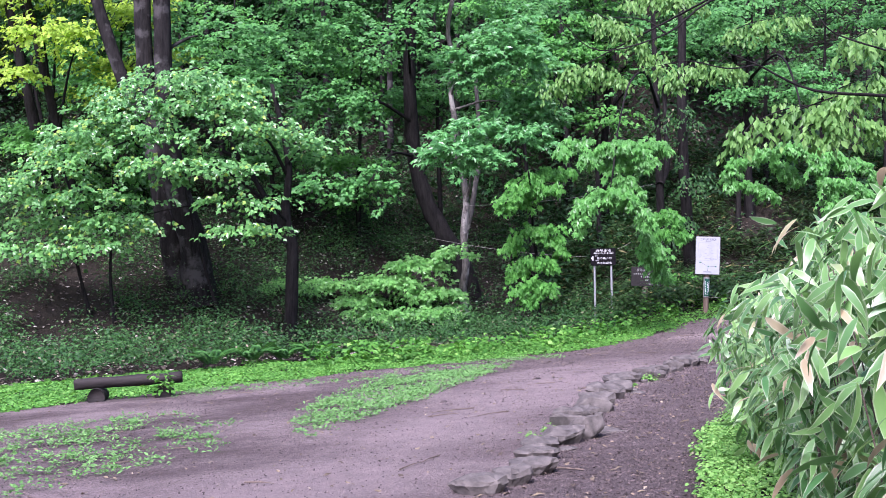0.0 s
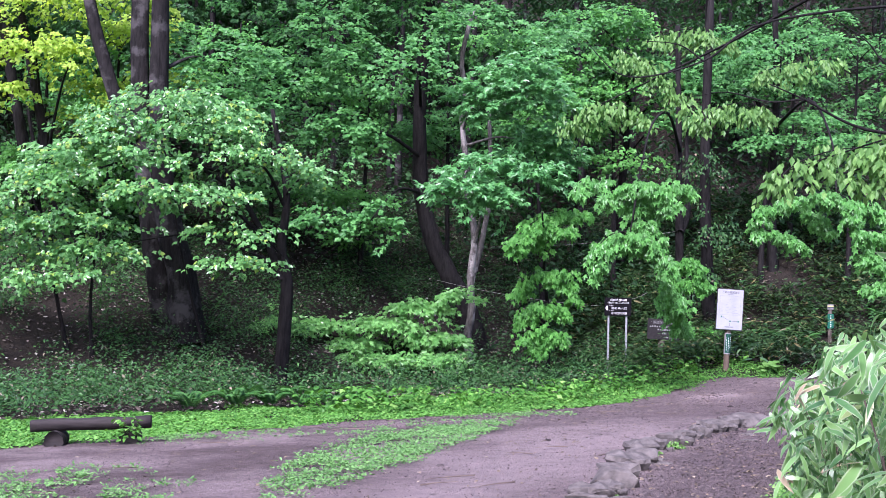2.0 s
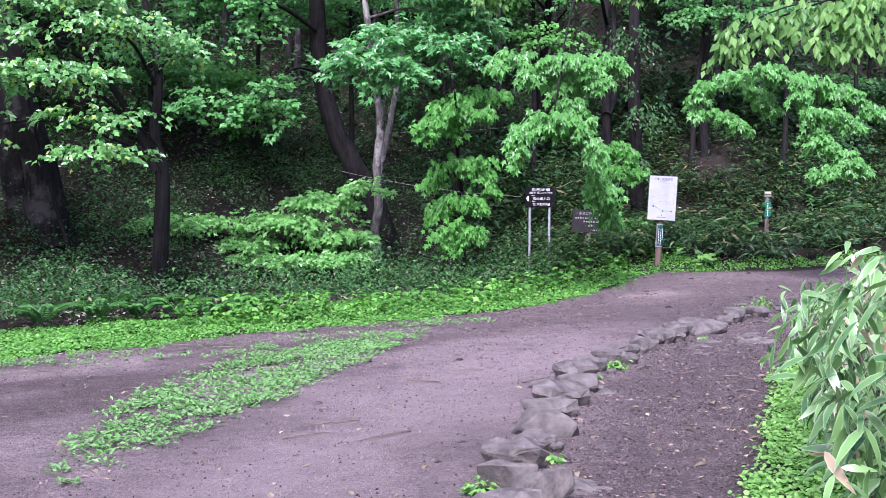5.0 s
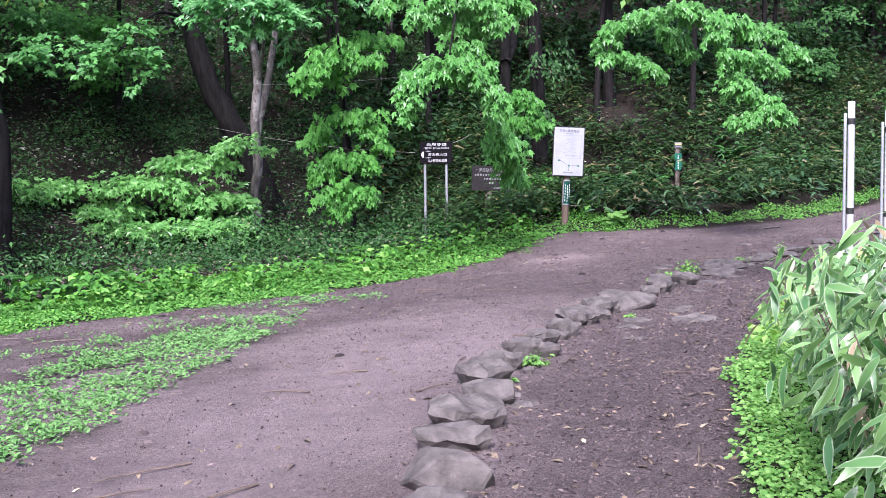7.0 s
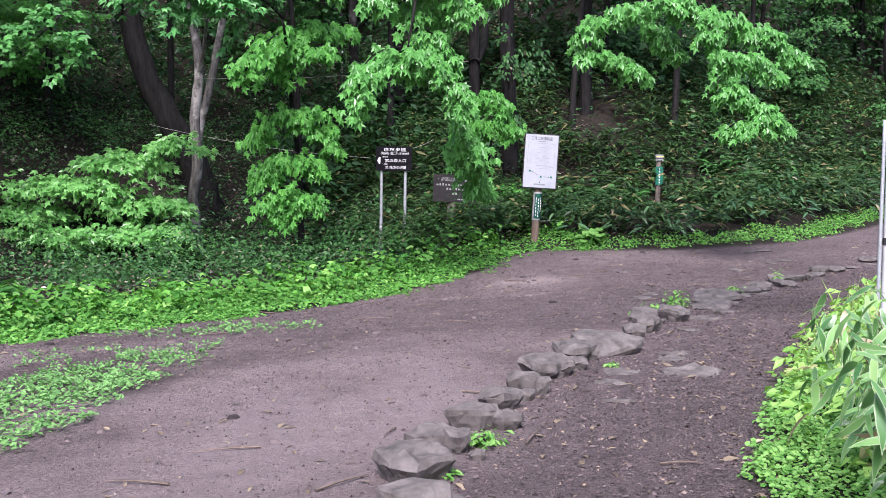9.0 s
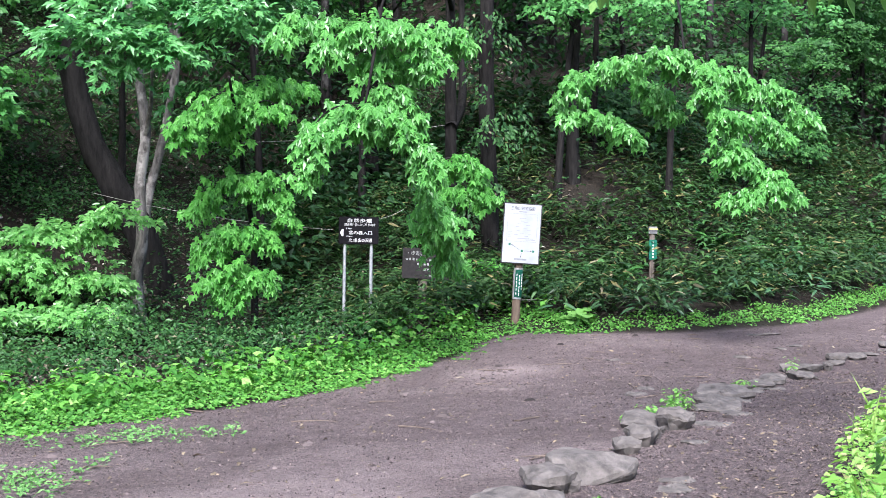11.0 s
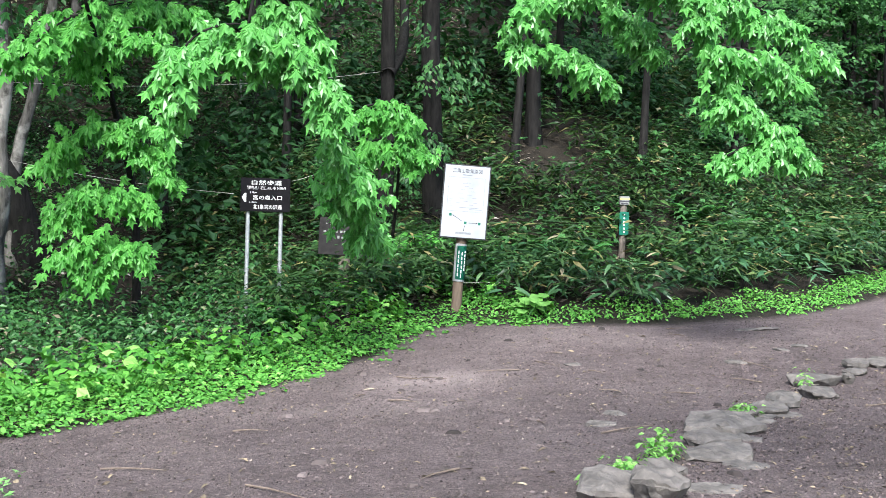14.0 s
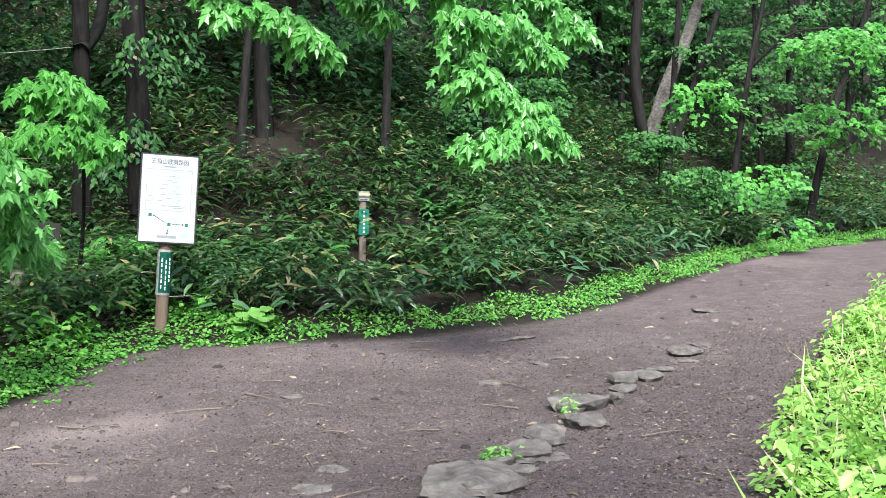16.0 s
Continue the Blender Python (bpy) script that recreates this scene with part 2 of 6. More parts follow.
POST_GREY = plain_material("grey_post_wood", (0.07, 0.06, 0.05), (0.17, 0.145, 0.12), 16, 0.8, 0, 0.5, 0.006, (1, 1, 0.12))
BROWN_PLATE = plain_material("dark_brown_enamel", (0.004, 0.0037, 0.005), (0.007, 0.0065, 0.008), 8, 0.8, 0, 0.05)
BROWN_PLATE.node_tree.nodes["Principled BSDF"].inputs["Specular IOR Level"].default_value = 0.08
OLD_BOARD = plain_material("weathered_board", (0.006, 0.0056, 0.006), (0.022, 0.020, 0.0195), 14, 0.9, 0, 0.2)
DARK_FRAME = plain_material("black_frame", (0.012, 0.012, 0.014), (0.03, 0.03, 0.032), 8, 0.5, 0, 0.05)
GALVANISED = plain_material("galvanised_steel", (0.22, 0.235, 0.245), (0.34, 0.355, 0.365), 30, 0.5, 0.4, 0.05)
WHITE_PRINT = plain_material("white_lettering", (0.5, 0.5, 0.5), (0.6, 0.6, 0.6), 12, 0.5, 0, 0)
PAPER = plain_material("laminated_white_map", (0.225, 0.24, 0.262), (0.28, 0.295, 0.315), 4, 0.35, 0, 0.03)
GREY_PRINT = plain_material("grey_print", (0.12, 0.13, 0.145), (0.19, 0.20, 0.215), 40, 0.5, 0, 0)
CREAM_PLATE = plain_material("cream_plate", (0.15, 0.155, 0.15), (0.22, 0.225, 0.215), 9, 0.5, 0, 0.05)
BLACK_PRINT = plain_material("black_print", (0.03, 0.03, 0.035), (0.06, 0.06, 0.07), 12, 0.5, 0, 0)
GREEN_PLATE = plain_material("green_plate", (0.006, 0.075, 0.048), (0.012, 0.115, 0.072), 9, 0.4, 0, 0.05)
YELLOW_BAND = plain_material("yellow_band", (0.42, 0.36, 0.10), (0.55, 0.48, 0.16), 9, 0.5, 0, 0.05)
WHITE_PAINT = plain_material("white_paint", (0.27, 0.28, 0.29), (0.39, 0.39, 0.39), 6, 0.45, 0, 0.05)
BLACK_BAND = plain_material("black_band", (0.015, 0.015, 0.015), (0.03, 0.03, 0.03), 9, 0.5, 0, 0.05)
ROPE = plain_material("pale_wire", (0.20, 0.19, 0.17), (0.30, 0.285, 0.26), 30, 0.7, 0, 0)
TWIG = plain_material("dry_twig", (0.05, 0.038, 0.03), (0.16, 0.125, 0.10), 20, 0.85, 0, 0.2)

# ---- terrain ----
STONE_Y = (-20, 0, 7.4, 9.0, 10.1, 12.0, 13.8, 15.6, 17.4, 19.4, 20.8, 22.7, 24.3, 25.9, 27.6, 29, 34)
STONE_X = (-3.5, -1.6, 0.0, 0.5, 0.95, 1.28, 1.8, 2.45, 3.32, 4.6, 5.45, 6.85, 8.5, 9.9, 12.0, 13.5, 19)
FAR_X = (-60, -20, -7.5, -5.2, -2.8, 0.6, 3.2, 4.6, 5.4, 6.2, 7.4, 9, 11, 13.5, 18, 22, 26, 60)
FAR_Y = (12, 13, 16.5, 18.9, 21.2, 23.7, 26.1, 27.5, 28.9, 29.6, 29.25, 29.15, 29.9, 31.4, 34.6, 37, 38.5, 47.5)
HEDGE_Y = (-20, 0, 4, 7.4, 10.5, 12.2, 14.5, 16.7, 18.4, 20.4, 22.1, 24.6, 27.4, 32, 40, 80)
HEDGE_X = (0.2, 0.85, 1.15, 1.55, 2.25, 2.95, 3.75, 4.9, 5.9, 7.1, 8.5, 10.7, 13.6, 19.5, 30, 80)


def far_edge(x):
    """Where the trodden earth ends and the wooded bank begins."""
    return np.interp(x, FAR_X, FAR_Y)


def hedge_edge(y):
    """Where the trodden earth ends on the bamboo grass's side."""
    return np.interp(y, HEDGE_Y, HEDGE_X)


def height(x, y):
    x, y = np.asarray(x, float), np.asarray(y, float)
    d = np.interp(y, STONE_Y, STONE_X) - x - 0.4
    z = -0.05 * np.clip(d, 0, 16) * (1 - 0.6 * np.clip((x - 2) / 4, 0, 1) * np.clip((y - 20) / 5, 0, 1))
    z = z + 0.07 * np.clip(y - 25, 0, 9) * np.clip((x - 1.5) / 4, 0, 1) + 0.05 * np.clip(x - 12, 0, 60)
    b = y - far_edge(x)
    w = np.interp(x, (2, 7), (8, 4))
    z = z + np.interp(x, (2, 7), (0.05, 0.15)) * np.clip(b, 0, w) + np.interp(x, (2, 8), (0.40, 0.56)) * np.clip(b - w, 0, 45) + 0.28 * np.clip(b - 18, 0, 30)
    z = z + 0.16 * np.clip(x - hedge_edge(y) - 0.3, 0, 14) * (b < 0)
    bumps = 0.018 * np.sin(1.9 * x + 0.7 * y) * np.sin(1.3 * y - 0.5 * x + 1) + 0.012 * np.sin(4.1 * x + 2) * np.sin(3.3 * y)
    return z + bumps * np.clip(0.4 + b * 0.5, 0.4, 4)


def H(x, y):
    return float(height(x, y))


LATTICE = np.random.default_rng(5).random((128, 128))


def vnoise(x, y, scale, shift=0.0):
    """Smooth noise from 0 to 1 with lumps of about scale metres."""
    u, v = np.asarray(x) / scale + 500.3 + shift, np.asarray(y) / scale + 500.7 + shift * 1.7
    i, j = np.floor(u).astype(int), np.floor(v).astype(int)
    f, g = u - i, v - j
    f, g = f * f * (3 - 2 * f), g * g * (3 - 2 * g)
    at = lambda a, c: LATTICE[a % 128, c % 128]
    return (at(i, j) * (1 - f) + at(i + 1, j) * f) * (1 - g) + (at(i, j + 1) * (1 - f) + at(i + 1, j + 1) * f) * g


def mesh_from(name, verts, faces, mats=(), smooth=False, index=None):
    """A mesh from numpy arrays: verts (n, 3), faces (m, k)."""
    verts, faces = np.asarray(verts, np.float32), np.asarray(faces, np.int32)
    me = bpy.data.meshes.new(name)
    k = faces.shape[1]
    me.vertices.add(len(verts))
    me.vertices.foreach_set("co", verts.ravel())
    me.loops.add(faces.size)
    me.loops.foreach_set("vertex_index", faces.ravel())
    me.polygons.add(len(faces))
    me.polygons.foreach_set("loop_start", np.arange(0, faces.size, k, dtype=np.int32))
    me.polygons.foreach_set("use_smooth", np.full(len(faces), smooth))
    for m in mats:
        me.materials.append(m)
    if index is not None:
        me.polygons.foreach_set("material_index", np.asarray(index, np.int32))
    me.update(calc_edges=True)
    return me


def part(name, data, mat, parent, label=""):
    """One mesh object under a thing or a part; data is a mesh or a bmesh."""
    if isinstance(data, bmesh.types.BMesh):
        me = bpy.data.meshes.new(name)
        data.to_mesh(me)
        data.free()
        data = me
    if mat and not data.materials:
        data.materials.append(mat)
    ob = new(name, data)
    ob.parent = parent
    return tagged(ob, label)


def thing(name, place, label, category, group="", turn=0.0):
    ob = new(name)
    ob.matrix_world = pose(*place, 0, 0, turn)
    return tagged(ob, label, category, group)


# the ground: one sheet, fine near the walk and coarse towards the horizon
gx = np.concatenate((-np.geomspace(400, 26, 14), np.arange(-25, 30, 0.2), np.geomspace(31, 400, 14)))
gy = np.concatenate((-np.geomspace(400, 13, 12), np.arange(-12, 52, 0.2), np.geomspace(54, 500, 14)))
X, Y = np.meshgrid(gx, gy)
rows, cols = X.shape
Z = height(X, Y)
i = (np.arange(rows - 1)[:, None] * cols + np.arange(cols - 1)).ravel()
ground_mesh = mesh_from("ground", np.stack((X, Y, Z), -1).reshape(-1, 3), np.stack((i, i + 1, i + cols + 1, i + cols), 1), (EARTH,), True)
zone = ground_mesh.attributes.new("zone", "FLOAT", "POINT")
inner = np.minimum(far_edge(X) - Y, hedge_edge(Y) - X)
# pool of sunlight on pale dust, painted into the path's colour
sunlit_dust = np.clip(np.exp(-((X - 5.0) / 1.0) ** 2 - ((Y - 25.8) / 0.55) ** 2) + 0.5 * np.exp(-((X - 4.2) / 0.8) ** 2 - ((Y - 24.4) / 0.5) ** 2), 0, 1)
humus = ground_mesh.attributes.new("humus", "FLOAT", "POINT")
humus.data.foreach_set("value", (np.clip(np.maximum((X - np.interp(Y, STONE_Y, STONE_X)) * 1.4, np.minimum((Y - 18.5) / 4.5, 0.75)) + 0.3 * (vnoise(X, Y, 1.2) - 0.5), 0, 0.9) * (1 - np.clip(sunlit_dust, 0, 0.95))).ravel().astype(np.float32))
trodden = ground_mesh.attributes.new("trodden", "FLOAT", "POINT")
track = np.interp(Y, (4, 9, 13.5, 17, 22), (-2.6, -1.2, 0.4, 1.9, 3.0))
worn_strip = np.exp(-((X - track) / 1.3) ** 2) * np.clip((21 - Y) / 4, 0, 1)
# the worn track and the painted sun spot share this mask
trodden.data.foreach_set("value", np.clip(sunlit_dust + worn_strip * (0.35 + 1.1 * vnoise(X, Y, 1.6, 9)), 0, 1).ravel().astype(np.float32))
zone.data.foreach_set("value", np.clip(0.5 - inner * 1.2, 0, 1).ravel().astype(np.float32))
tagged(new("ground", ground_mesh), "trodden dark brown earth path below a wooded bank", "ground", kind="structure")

# ---- foliage tools ----
rng = np.random.default_rng(7)
V3 = np.array
MAPLE_LEAF = (V3([(0, 0, 0), (-.30, .10, -.06), (-.24, .24, .02), (-.50, .60, -.13), (-.19, .55, .02), (0, 1.05, -.18), (.19, .55, .02), (.50, .60, -.13), (.24, .24, .02), (.30, .10, -.06)]),
              V3([(0, 2, 1), (0, 3, 2), (0, 4, 3), (0, 5, 4), (0, 6, 5), (0, 7, 6), (0, 8, 7), (0, 9, 8)]))
LOBED_LEAF = (V3([(0, 0, 0), (-.48, .36, -.08), (-.26, .58, .02), (0, 1, -.14), (.26, .58, .02), (.48, .36, -.08)]),
              V3([(0, 2, 1), (0, 3, 2), (0, 4, 3), (0, 5, 4)]))
OVAL_LEAF = (V3([(0, 0, 0), (-.27, .45, .05), (0, 1, -.14), (.27, .45, .05)]), V3([(0, 2, 1), (0, 3, 2)]))
ROUND_LEAF = (V3([(0, 0, 0), (-.42, .38, .05), (-.26, .88, -.02), (.26, .88, -.02), (.42, .38, .05)]), V3([(0, 2, 1), (0, 3, 2), (0, 4, 3)]))
LONG_LEAF = (V3([(0, 0, 0), (-.11, .35, .0), (0, .38, -.03), (.11, .35, .0), (0, 1, -.3)]), V3([(0, 2, 1), (0, 3, 2), (1, 2, 4), (2, 3, 4)]))
BLADE = (V3([(-.02, 0, 0), (.02, 0, 0), (.018, .5, -.05), (-.018, .5, -.05), (0, 1, -.3)]), V3([(0, 1, 2), (0, 2, 3), (3, 2, 4)]))


def broad_blade():
    """A long leaf with a folded midrib, bent towards its tip."""
    vs, fs = [(0, 0, 0)], []
    for y, w in ((0.14, 0.078), (0.36, 0.118), (0.62, 0.102), (0.84, 0.052)):
        z = -0.42 * y * y
        vs += [(-w, y, z + 0.01), (0, y, z), (w, y, z + 0.01)]
    vs.append((0, 1, -0.46))
    fs += [(0, 2, 1), (0, 3, 2)]
    for r in range(3):
        a = 1 + 3 * r
        for c in (0, 1):
            fs += [(a + c, a + c + 1, a + c + 4), (a + c, a + c + 4, a + c + 3)]
    fs += [(10, 11, 13), (11, 12, 13)]
    return V3(vs), V3(fs)


BROAD_BLADE = broad_blade()


def unit(v):
    return v / np.maximum(np.linalg.norm(v, axis=-1, keepdims=True), 1e-6)


def leaves(shape, P, D, N, size):
    """Leaf blades at P, from stalk to tip along D, facing N."""
    tv, tf = shape
    D = unit(D)
    S = unit(np.cross(D, N))
    N = np.cross(S, D)
    size = np.broadcast_to(np.asarray(size, float), (len(P),))
    v = P[:, None, :] + size[:, None, None] * (tv[None, :, 0:1] * S[:, None] + tv[None, :, 1:2] * D[:, None] + tv[None, :, 2:3] * N[:, None])
    f = tf[None] + (np.arange(len(P)) * len(tv))[:, None, None]
    return v.reshape(-1, 3), f.reshape(-1, 3)


def join(parts):
    vs, fs, n = [], [], 0
    for v, f in parts:
        vs.append(v)
        fs.append(f + n)
        n += len(v)
    return np.concatenate(vs), np.concatenate(fs)


def sprays(clumps, per_m2, size, shape=LOBED_LEAF, hang=0.25, per_spray=9, length=0.38, flat=0.35):
    """Twigs full of leaves in layers inside ellipsoids (x, y, z, half width, half height)."""
    Ps, Ds, Ns, Ss = [], [], [], []
    for cx, cy, cz, rw, rh in clumps:
        n = max(4, int(per_m2 * rw * (rw * 0.6 + rh) * 2.2))
        q = unit(rng.normal(size=(n, 3))) * rng.uniform(0.15, 1, (n, 1)) ** 0.5
        up = rng.random(n) < 0.75
        q[up, 2] = np.abs(q[up, 2])
        lump = 0.78 + 0.22 * np.sin(5 * q[:, 0:1] + cx) * np.cos(4 * q[:, 1:2] + cz) + 0.1 * np.sin(11 * q[:, 0:1] + 3 * cz)
        o = q * lump * V3((rw, rw * 0.75, rh)) + V3((cx, cy, cz))
        o[:, 2] -= 0.45 * rh * (q[:, 0] ** 2 + q[:, 1] ** 2)
        out = unit(q * V3((1, 1, 0.25)) + rng.normal(size=(n, 3)) * V3((0.5, 0.5, 0.15)) + V3((0, -0.25, -hang * 0.7)))
        side = unit(np.cross(out, V3((0, 0, 1))))
        k = per_spray
        s = np.linspace(0.1, 1, k)[None, :, None]
        L = length * rng.uniform(0.6, 1.3, (n, 1, 1))
        sign = np.where(np.arange(k) % 2, 1.0, -1.0)[None, :, None]
        p = o[:, None] + out[:, None] * s * L + V3((0, 0, -1)) * (s * s) * L * hang * 0.9
        p = p + rng.normal(size=p.shape) * 0.035 + side[:, None] * sign * 0.05
        d = out[:, None] * 0.8 + side[:, None] * sign * 0.75 + V3((0, 0, -1)) * (hang * 1.6) + rng.normal(size=p.shape) * 0.28
        nn = V3((-0.1, -0.8, 0.9)) + out[:, None] * hang + rng.normal(size=p.shape) * flat
        Ps.append(p.reshape(-1, 3)); Ds.append(d.reshape(-1, 3)); Ns.append(nn.reshape(-1, 3))
        Ss.append(np.repeat(rng.uniform(0.75, 1.25, n * k), 1) * size)
    return leaves(shape, np.concatenate(Ps), np.concatenate(Ds), np.concatenate(Ns), np.concatenate(Ss))


def drape(lines, size, shape=MAPLE_LEAF, per_m=26, half=0.22, per_twig=10, length=0.3):
    """Hanging leaves, overlapping like shingles, on twigs along boughs."""
    Ps, Ds, Ns = [], [], []
    for line in lines:
        p = smooth_path(line, 8)
        seg = np.concatenate(([0], np.cumsum(np.linalg.norm(np.diff(p, axis=0), axis=1))))
        n = int(per_m * seg[-1]) + 4
        s = rng.uniform(0, seg[-1], n)
        o = np.stack([np.interp(s, seg, p[:, k]) for k in range(3)], -1)
        grow = (0.55 + 0.6 * np.sin(math.pi * np.clip(s / seg[-1] * 0.85 + 0.12, 0, 1)))[:, None]
        o = o + rng.normal(size=(n, 3)) * V3((half, half * 0.8, half * 0.45)) * grow
        a = rng.uniform(0, 6.28, n)
        out = unit(np.stack((np.cos(a), np.sin(a) * 0.8 - 0.2, np.full(n, -0.45)), -1))
        side = unit(np.cross(out, V3((0, 0, 1))))
        k = per_twig
        u = np.linspace(0.05, 1, k)[None, :, None]
        sign = np.where(np.arange(k) % 2, 1.0, -1.0)[None, :, None]
        L = length * rng.uniform(0.6, 1.3, (n, 1, 1)) * grow[:, None]
        q = o[:, None] + out[:, None] * u * L + V3((0, 0, -1)) * u * u * L * 0.55 + side[:, None] * sign * 0.05 + rng.normal(size=(n, k, 3)) * 0.03
        d = out[:, None] * 0.4 + side[:, None] * sign * 0.4 + V3((0, 0, -0.85)) + rng.normal(size=q.shape) * 0.22
        nn = V3((-0.1, -0.8, 0.65)) + side[:, None] * sign * 0.3 + rng.normal(size=q.shape) * 0.28
        Ps.append(q.reshape(-1, 3)); Ds.append(d.reshape(-1, 3)); Ns.append(nn.reshape(-1, 3))
    P = np.concatenate(Ps)
    return leaves(shape, P, np.concatenate(Ds), np.concatenate(Ns), size * rng.uniform(0.7, 1.25, len(P)))


def smooth_path(points, steps=5):
    p = V3(points, float)
    q = np.vstack((2 * p[0] - p[1], p, 2 * p[-1] - p[-2]))
    out = []
    for k in range(1, len(q) - 2):
        for s in np.linspace(0, 1, steps, endpoint=False):
            a, b, c, d = q[k - 1], q[k], q[k + 1], q[k + 2]
            out.append(0.5 * (2 * b + (c - a) * s + (2 * a - 5 * b + 4 * c - d) * s * s + (3 * b - a - 3 * c + d) * s ** 3))
    out.append(p[-1])
    return V3(out)


def tube(points, r0, r1, sides=9, rough=0.10, flare=0.0, steps=5, power=1.0):
    """A tapered, uneven stem along a smooth line."""
    p = smooth_path(points, steps)
    n = len(p)
    s = np.linspace(0, 1, n)
    r = r0 + (r1 - r0) * s ** power + flare * r0 * np.exp(-s * 14)
    t = unit(np.gradient(p, axis=0))
    ref = V3((0, 1, 0)) if abs(t[0, 1]) < 0.8 else V3((1, 0, 0))
    a = unit(np.cross(t, ref))
    b = np.cross(t, a)
    th = np.linspace(0, 2 * math.pi, sides, endpoint=False)
    ph = rng.uniform(0, 6)
    wob = 1 + rough * np.sin(3 * th[None] + ph + 2 * s[:, None]) * 0.6 + rough * rng.normal(size=(n, sides)) * 0.5
    v = p[:, None] + (r[:, None] * wob)[..., None] * (np.cos(th)[None, :, None] * a[:, None] + np.sin(th)[None, :, None] * b[:, None])
    i = np.arange(n - 1)[:, None] * sides
    j = np.arange(sides)[None]
    f = np.stack((i + j, i + (j + 1) % sides, i + sides + (j + 1) % sides, i + sides + j), -1).reshape(-1, 4)
    tris = np.concatenate((f[:, (0, 1, 2)], f[:, (0, 2, 3)]))
    cap = V3([((n - 1) * sides, (n - 1) * sides + k, (n - 1) * sides + k + 1) for k in range(1, sides - 1)])
    return v.reshape(-1, 3), np.concatenate((tris, cap))


def stem_part(name, stem, mat, parent, origin, label=""):
    v, f = stem
    return part(name, mesh_from(name, v - V3(origin), f, (mat,), True), None, parent, label)


def leaf_part(name, cloud, mat, parent, origin, label=""):
    v, f = cloud
    return part(name, mesh_from(name, v - V3(origin), f, (mat,)), None, parent, label)


def stuff(name, cloud, mat, label, category, smooth=False):
    v, f = cloud
    return tagged(new(name, mesh_from(name, v, f, (mat,), smooth)), label, category, kind="stuff")


def limb_to(start, clump, r, mat, parent, origin):
    """A bough from the stem to the heart of a clump."""
    a, c = V3(start, float), V3(clump[:3], float)
    m = (a + c) / 2 + V3((0, 0, 0.12 * np.linalg.norm(c - a)))
    stem_part("limb", tube((a, m, c), r, r * 0.25, 6, 0.06), mat, parent, origin)


def tree(name, label, trunks, bark, clumps=(), leaf=None, per_m2=9, size=0.12, shape=LOBED_LEAF, hang=0.25, limbs=(), category="tree", crown_label="", boughs=(), drop=()):
    """A tree: trunks as (points, r0, r1), crown clumps, and limbs as (start, clump number, radius)."""
    base = V3(trunks[0][0][0], float)
    ob = thing(name, base, label, category)
    for points, r0, r1 in trunks:
        stem_part("trunk", tube(points, r0, r1, 12, 0.12, 0.25), bark, ob, base)
    for start, k, r in limbs:
        limb_to(start, clumps[k], r, bark, ob, base)
    for line in boughs:
        stem_part("bough", tube(V3(line) + V3((0, 0.03, 0.04)), 0.016, 0.005, 5, 0.08, 0, 4), bark, ob, base)
    if len(boughs):
        leaf_part("hanging_foliage", drape(boughs, *drop), leaf, ob, base)
    if len(clumps):
        leaf_part("crown", sprays(clumps, per_m2, size, shape, hang), leaf, ob, base, crown_label)
    return ob


# ---- trees at the wood's edge ----
def root(x, y, sink=0.15):
    return (x, y, H(x, y) - sink)


CLUMPS_A = [(-6.9, 26.0, 6.1, 2.4, 0.62), (-8.4, 25.0, 4.9, 2.3, 0.5), (-5.2, 25.5, 4.9, 1.8, 0.43), (-6.8, 25.0, 4.1, 2.4, 0.28), (-9.4, 24.5, 4.0, 1.6, 0.5), (-10.4, 26.0, 2.8, 1.5, 0.62), (-8.3, 25.0, 2.8, 1.6, 0.22), (-5.5, 25.0, 3.3, 1.2, 0.25), (-3.8, 26.0, 4.6, 0.8, 0.31), (-8.0, 25.3, 5.5, 1.8, 0.36), (-9.2, 25.0, 4.5, 1.6, 0.33), (-6.0, 25.2, 5.5, 1.5, 0.33), (-8.7, 24.8, 3.4, 1.6, 0.28), (-10.2, 25.0, 3.4, 1.3, 0.36), (-10.6, 25.0, 2.2, 1.4, 0.26), (-9.0, 24.8, 2.3, 1.2, 0.2), (-11.6, 25.5, 3.8, 1.4, 0.45), (-5.3, 25.0, 2.6, 1.2, 0.16)]
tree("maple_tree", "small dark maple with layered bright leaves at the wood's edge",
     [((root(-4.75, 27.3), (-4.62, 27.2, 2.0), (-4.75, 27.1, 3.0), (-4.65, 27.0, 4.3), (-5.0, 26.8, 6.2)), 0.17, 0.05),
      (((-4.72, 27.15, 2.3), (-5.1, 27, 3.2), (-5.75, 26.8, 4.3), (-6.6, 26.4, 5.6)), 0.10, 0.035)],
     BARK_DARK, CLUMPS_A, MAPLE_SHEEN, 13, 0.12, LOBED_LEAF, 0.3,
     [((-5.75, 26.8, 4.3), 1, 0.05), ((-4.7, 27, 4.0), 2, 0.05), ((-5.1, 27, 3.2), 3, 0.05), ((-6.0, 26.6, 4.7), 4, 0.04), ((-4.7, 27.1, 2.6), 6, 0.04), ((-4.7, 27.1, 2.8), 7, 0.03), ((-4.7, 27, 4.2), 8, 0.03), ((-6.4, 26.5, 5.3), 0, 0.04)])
CLUMPS_B = [(-6.6, 29.0, 7.8, 1.9, 1.1), (-5.1, 31.0, 7.7, 1.8, 1.3), (-6.2, 29.0, 6.7, 1.7, 0.9), (-8.4, 30.0, 8.2, 1.0, 1.0), (-6.8, 30.5, 10.5, 2.6, 1.2)]
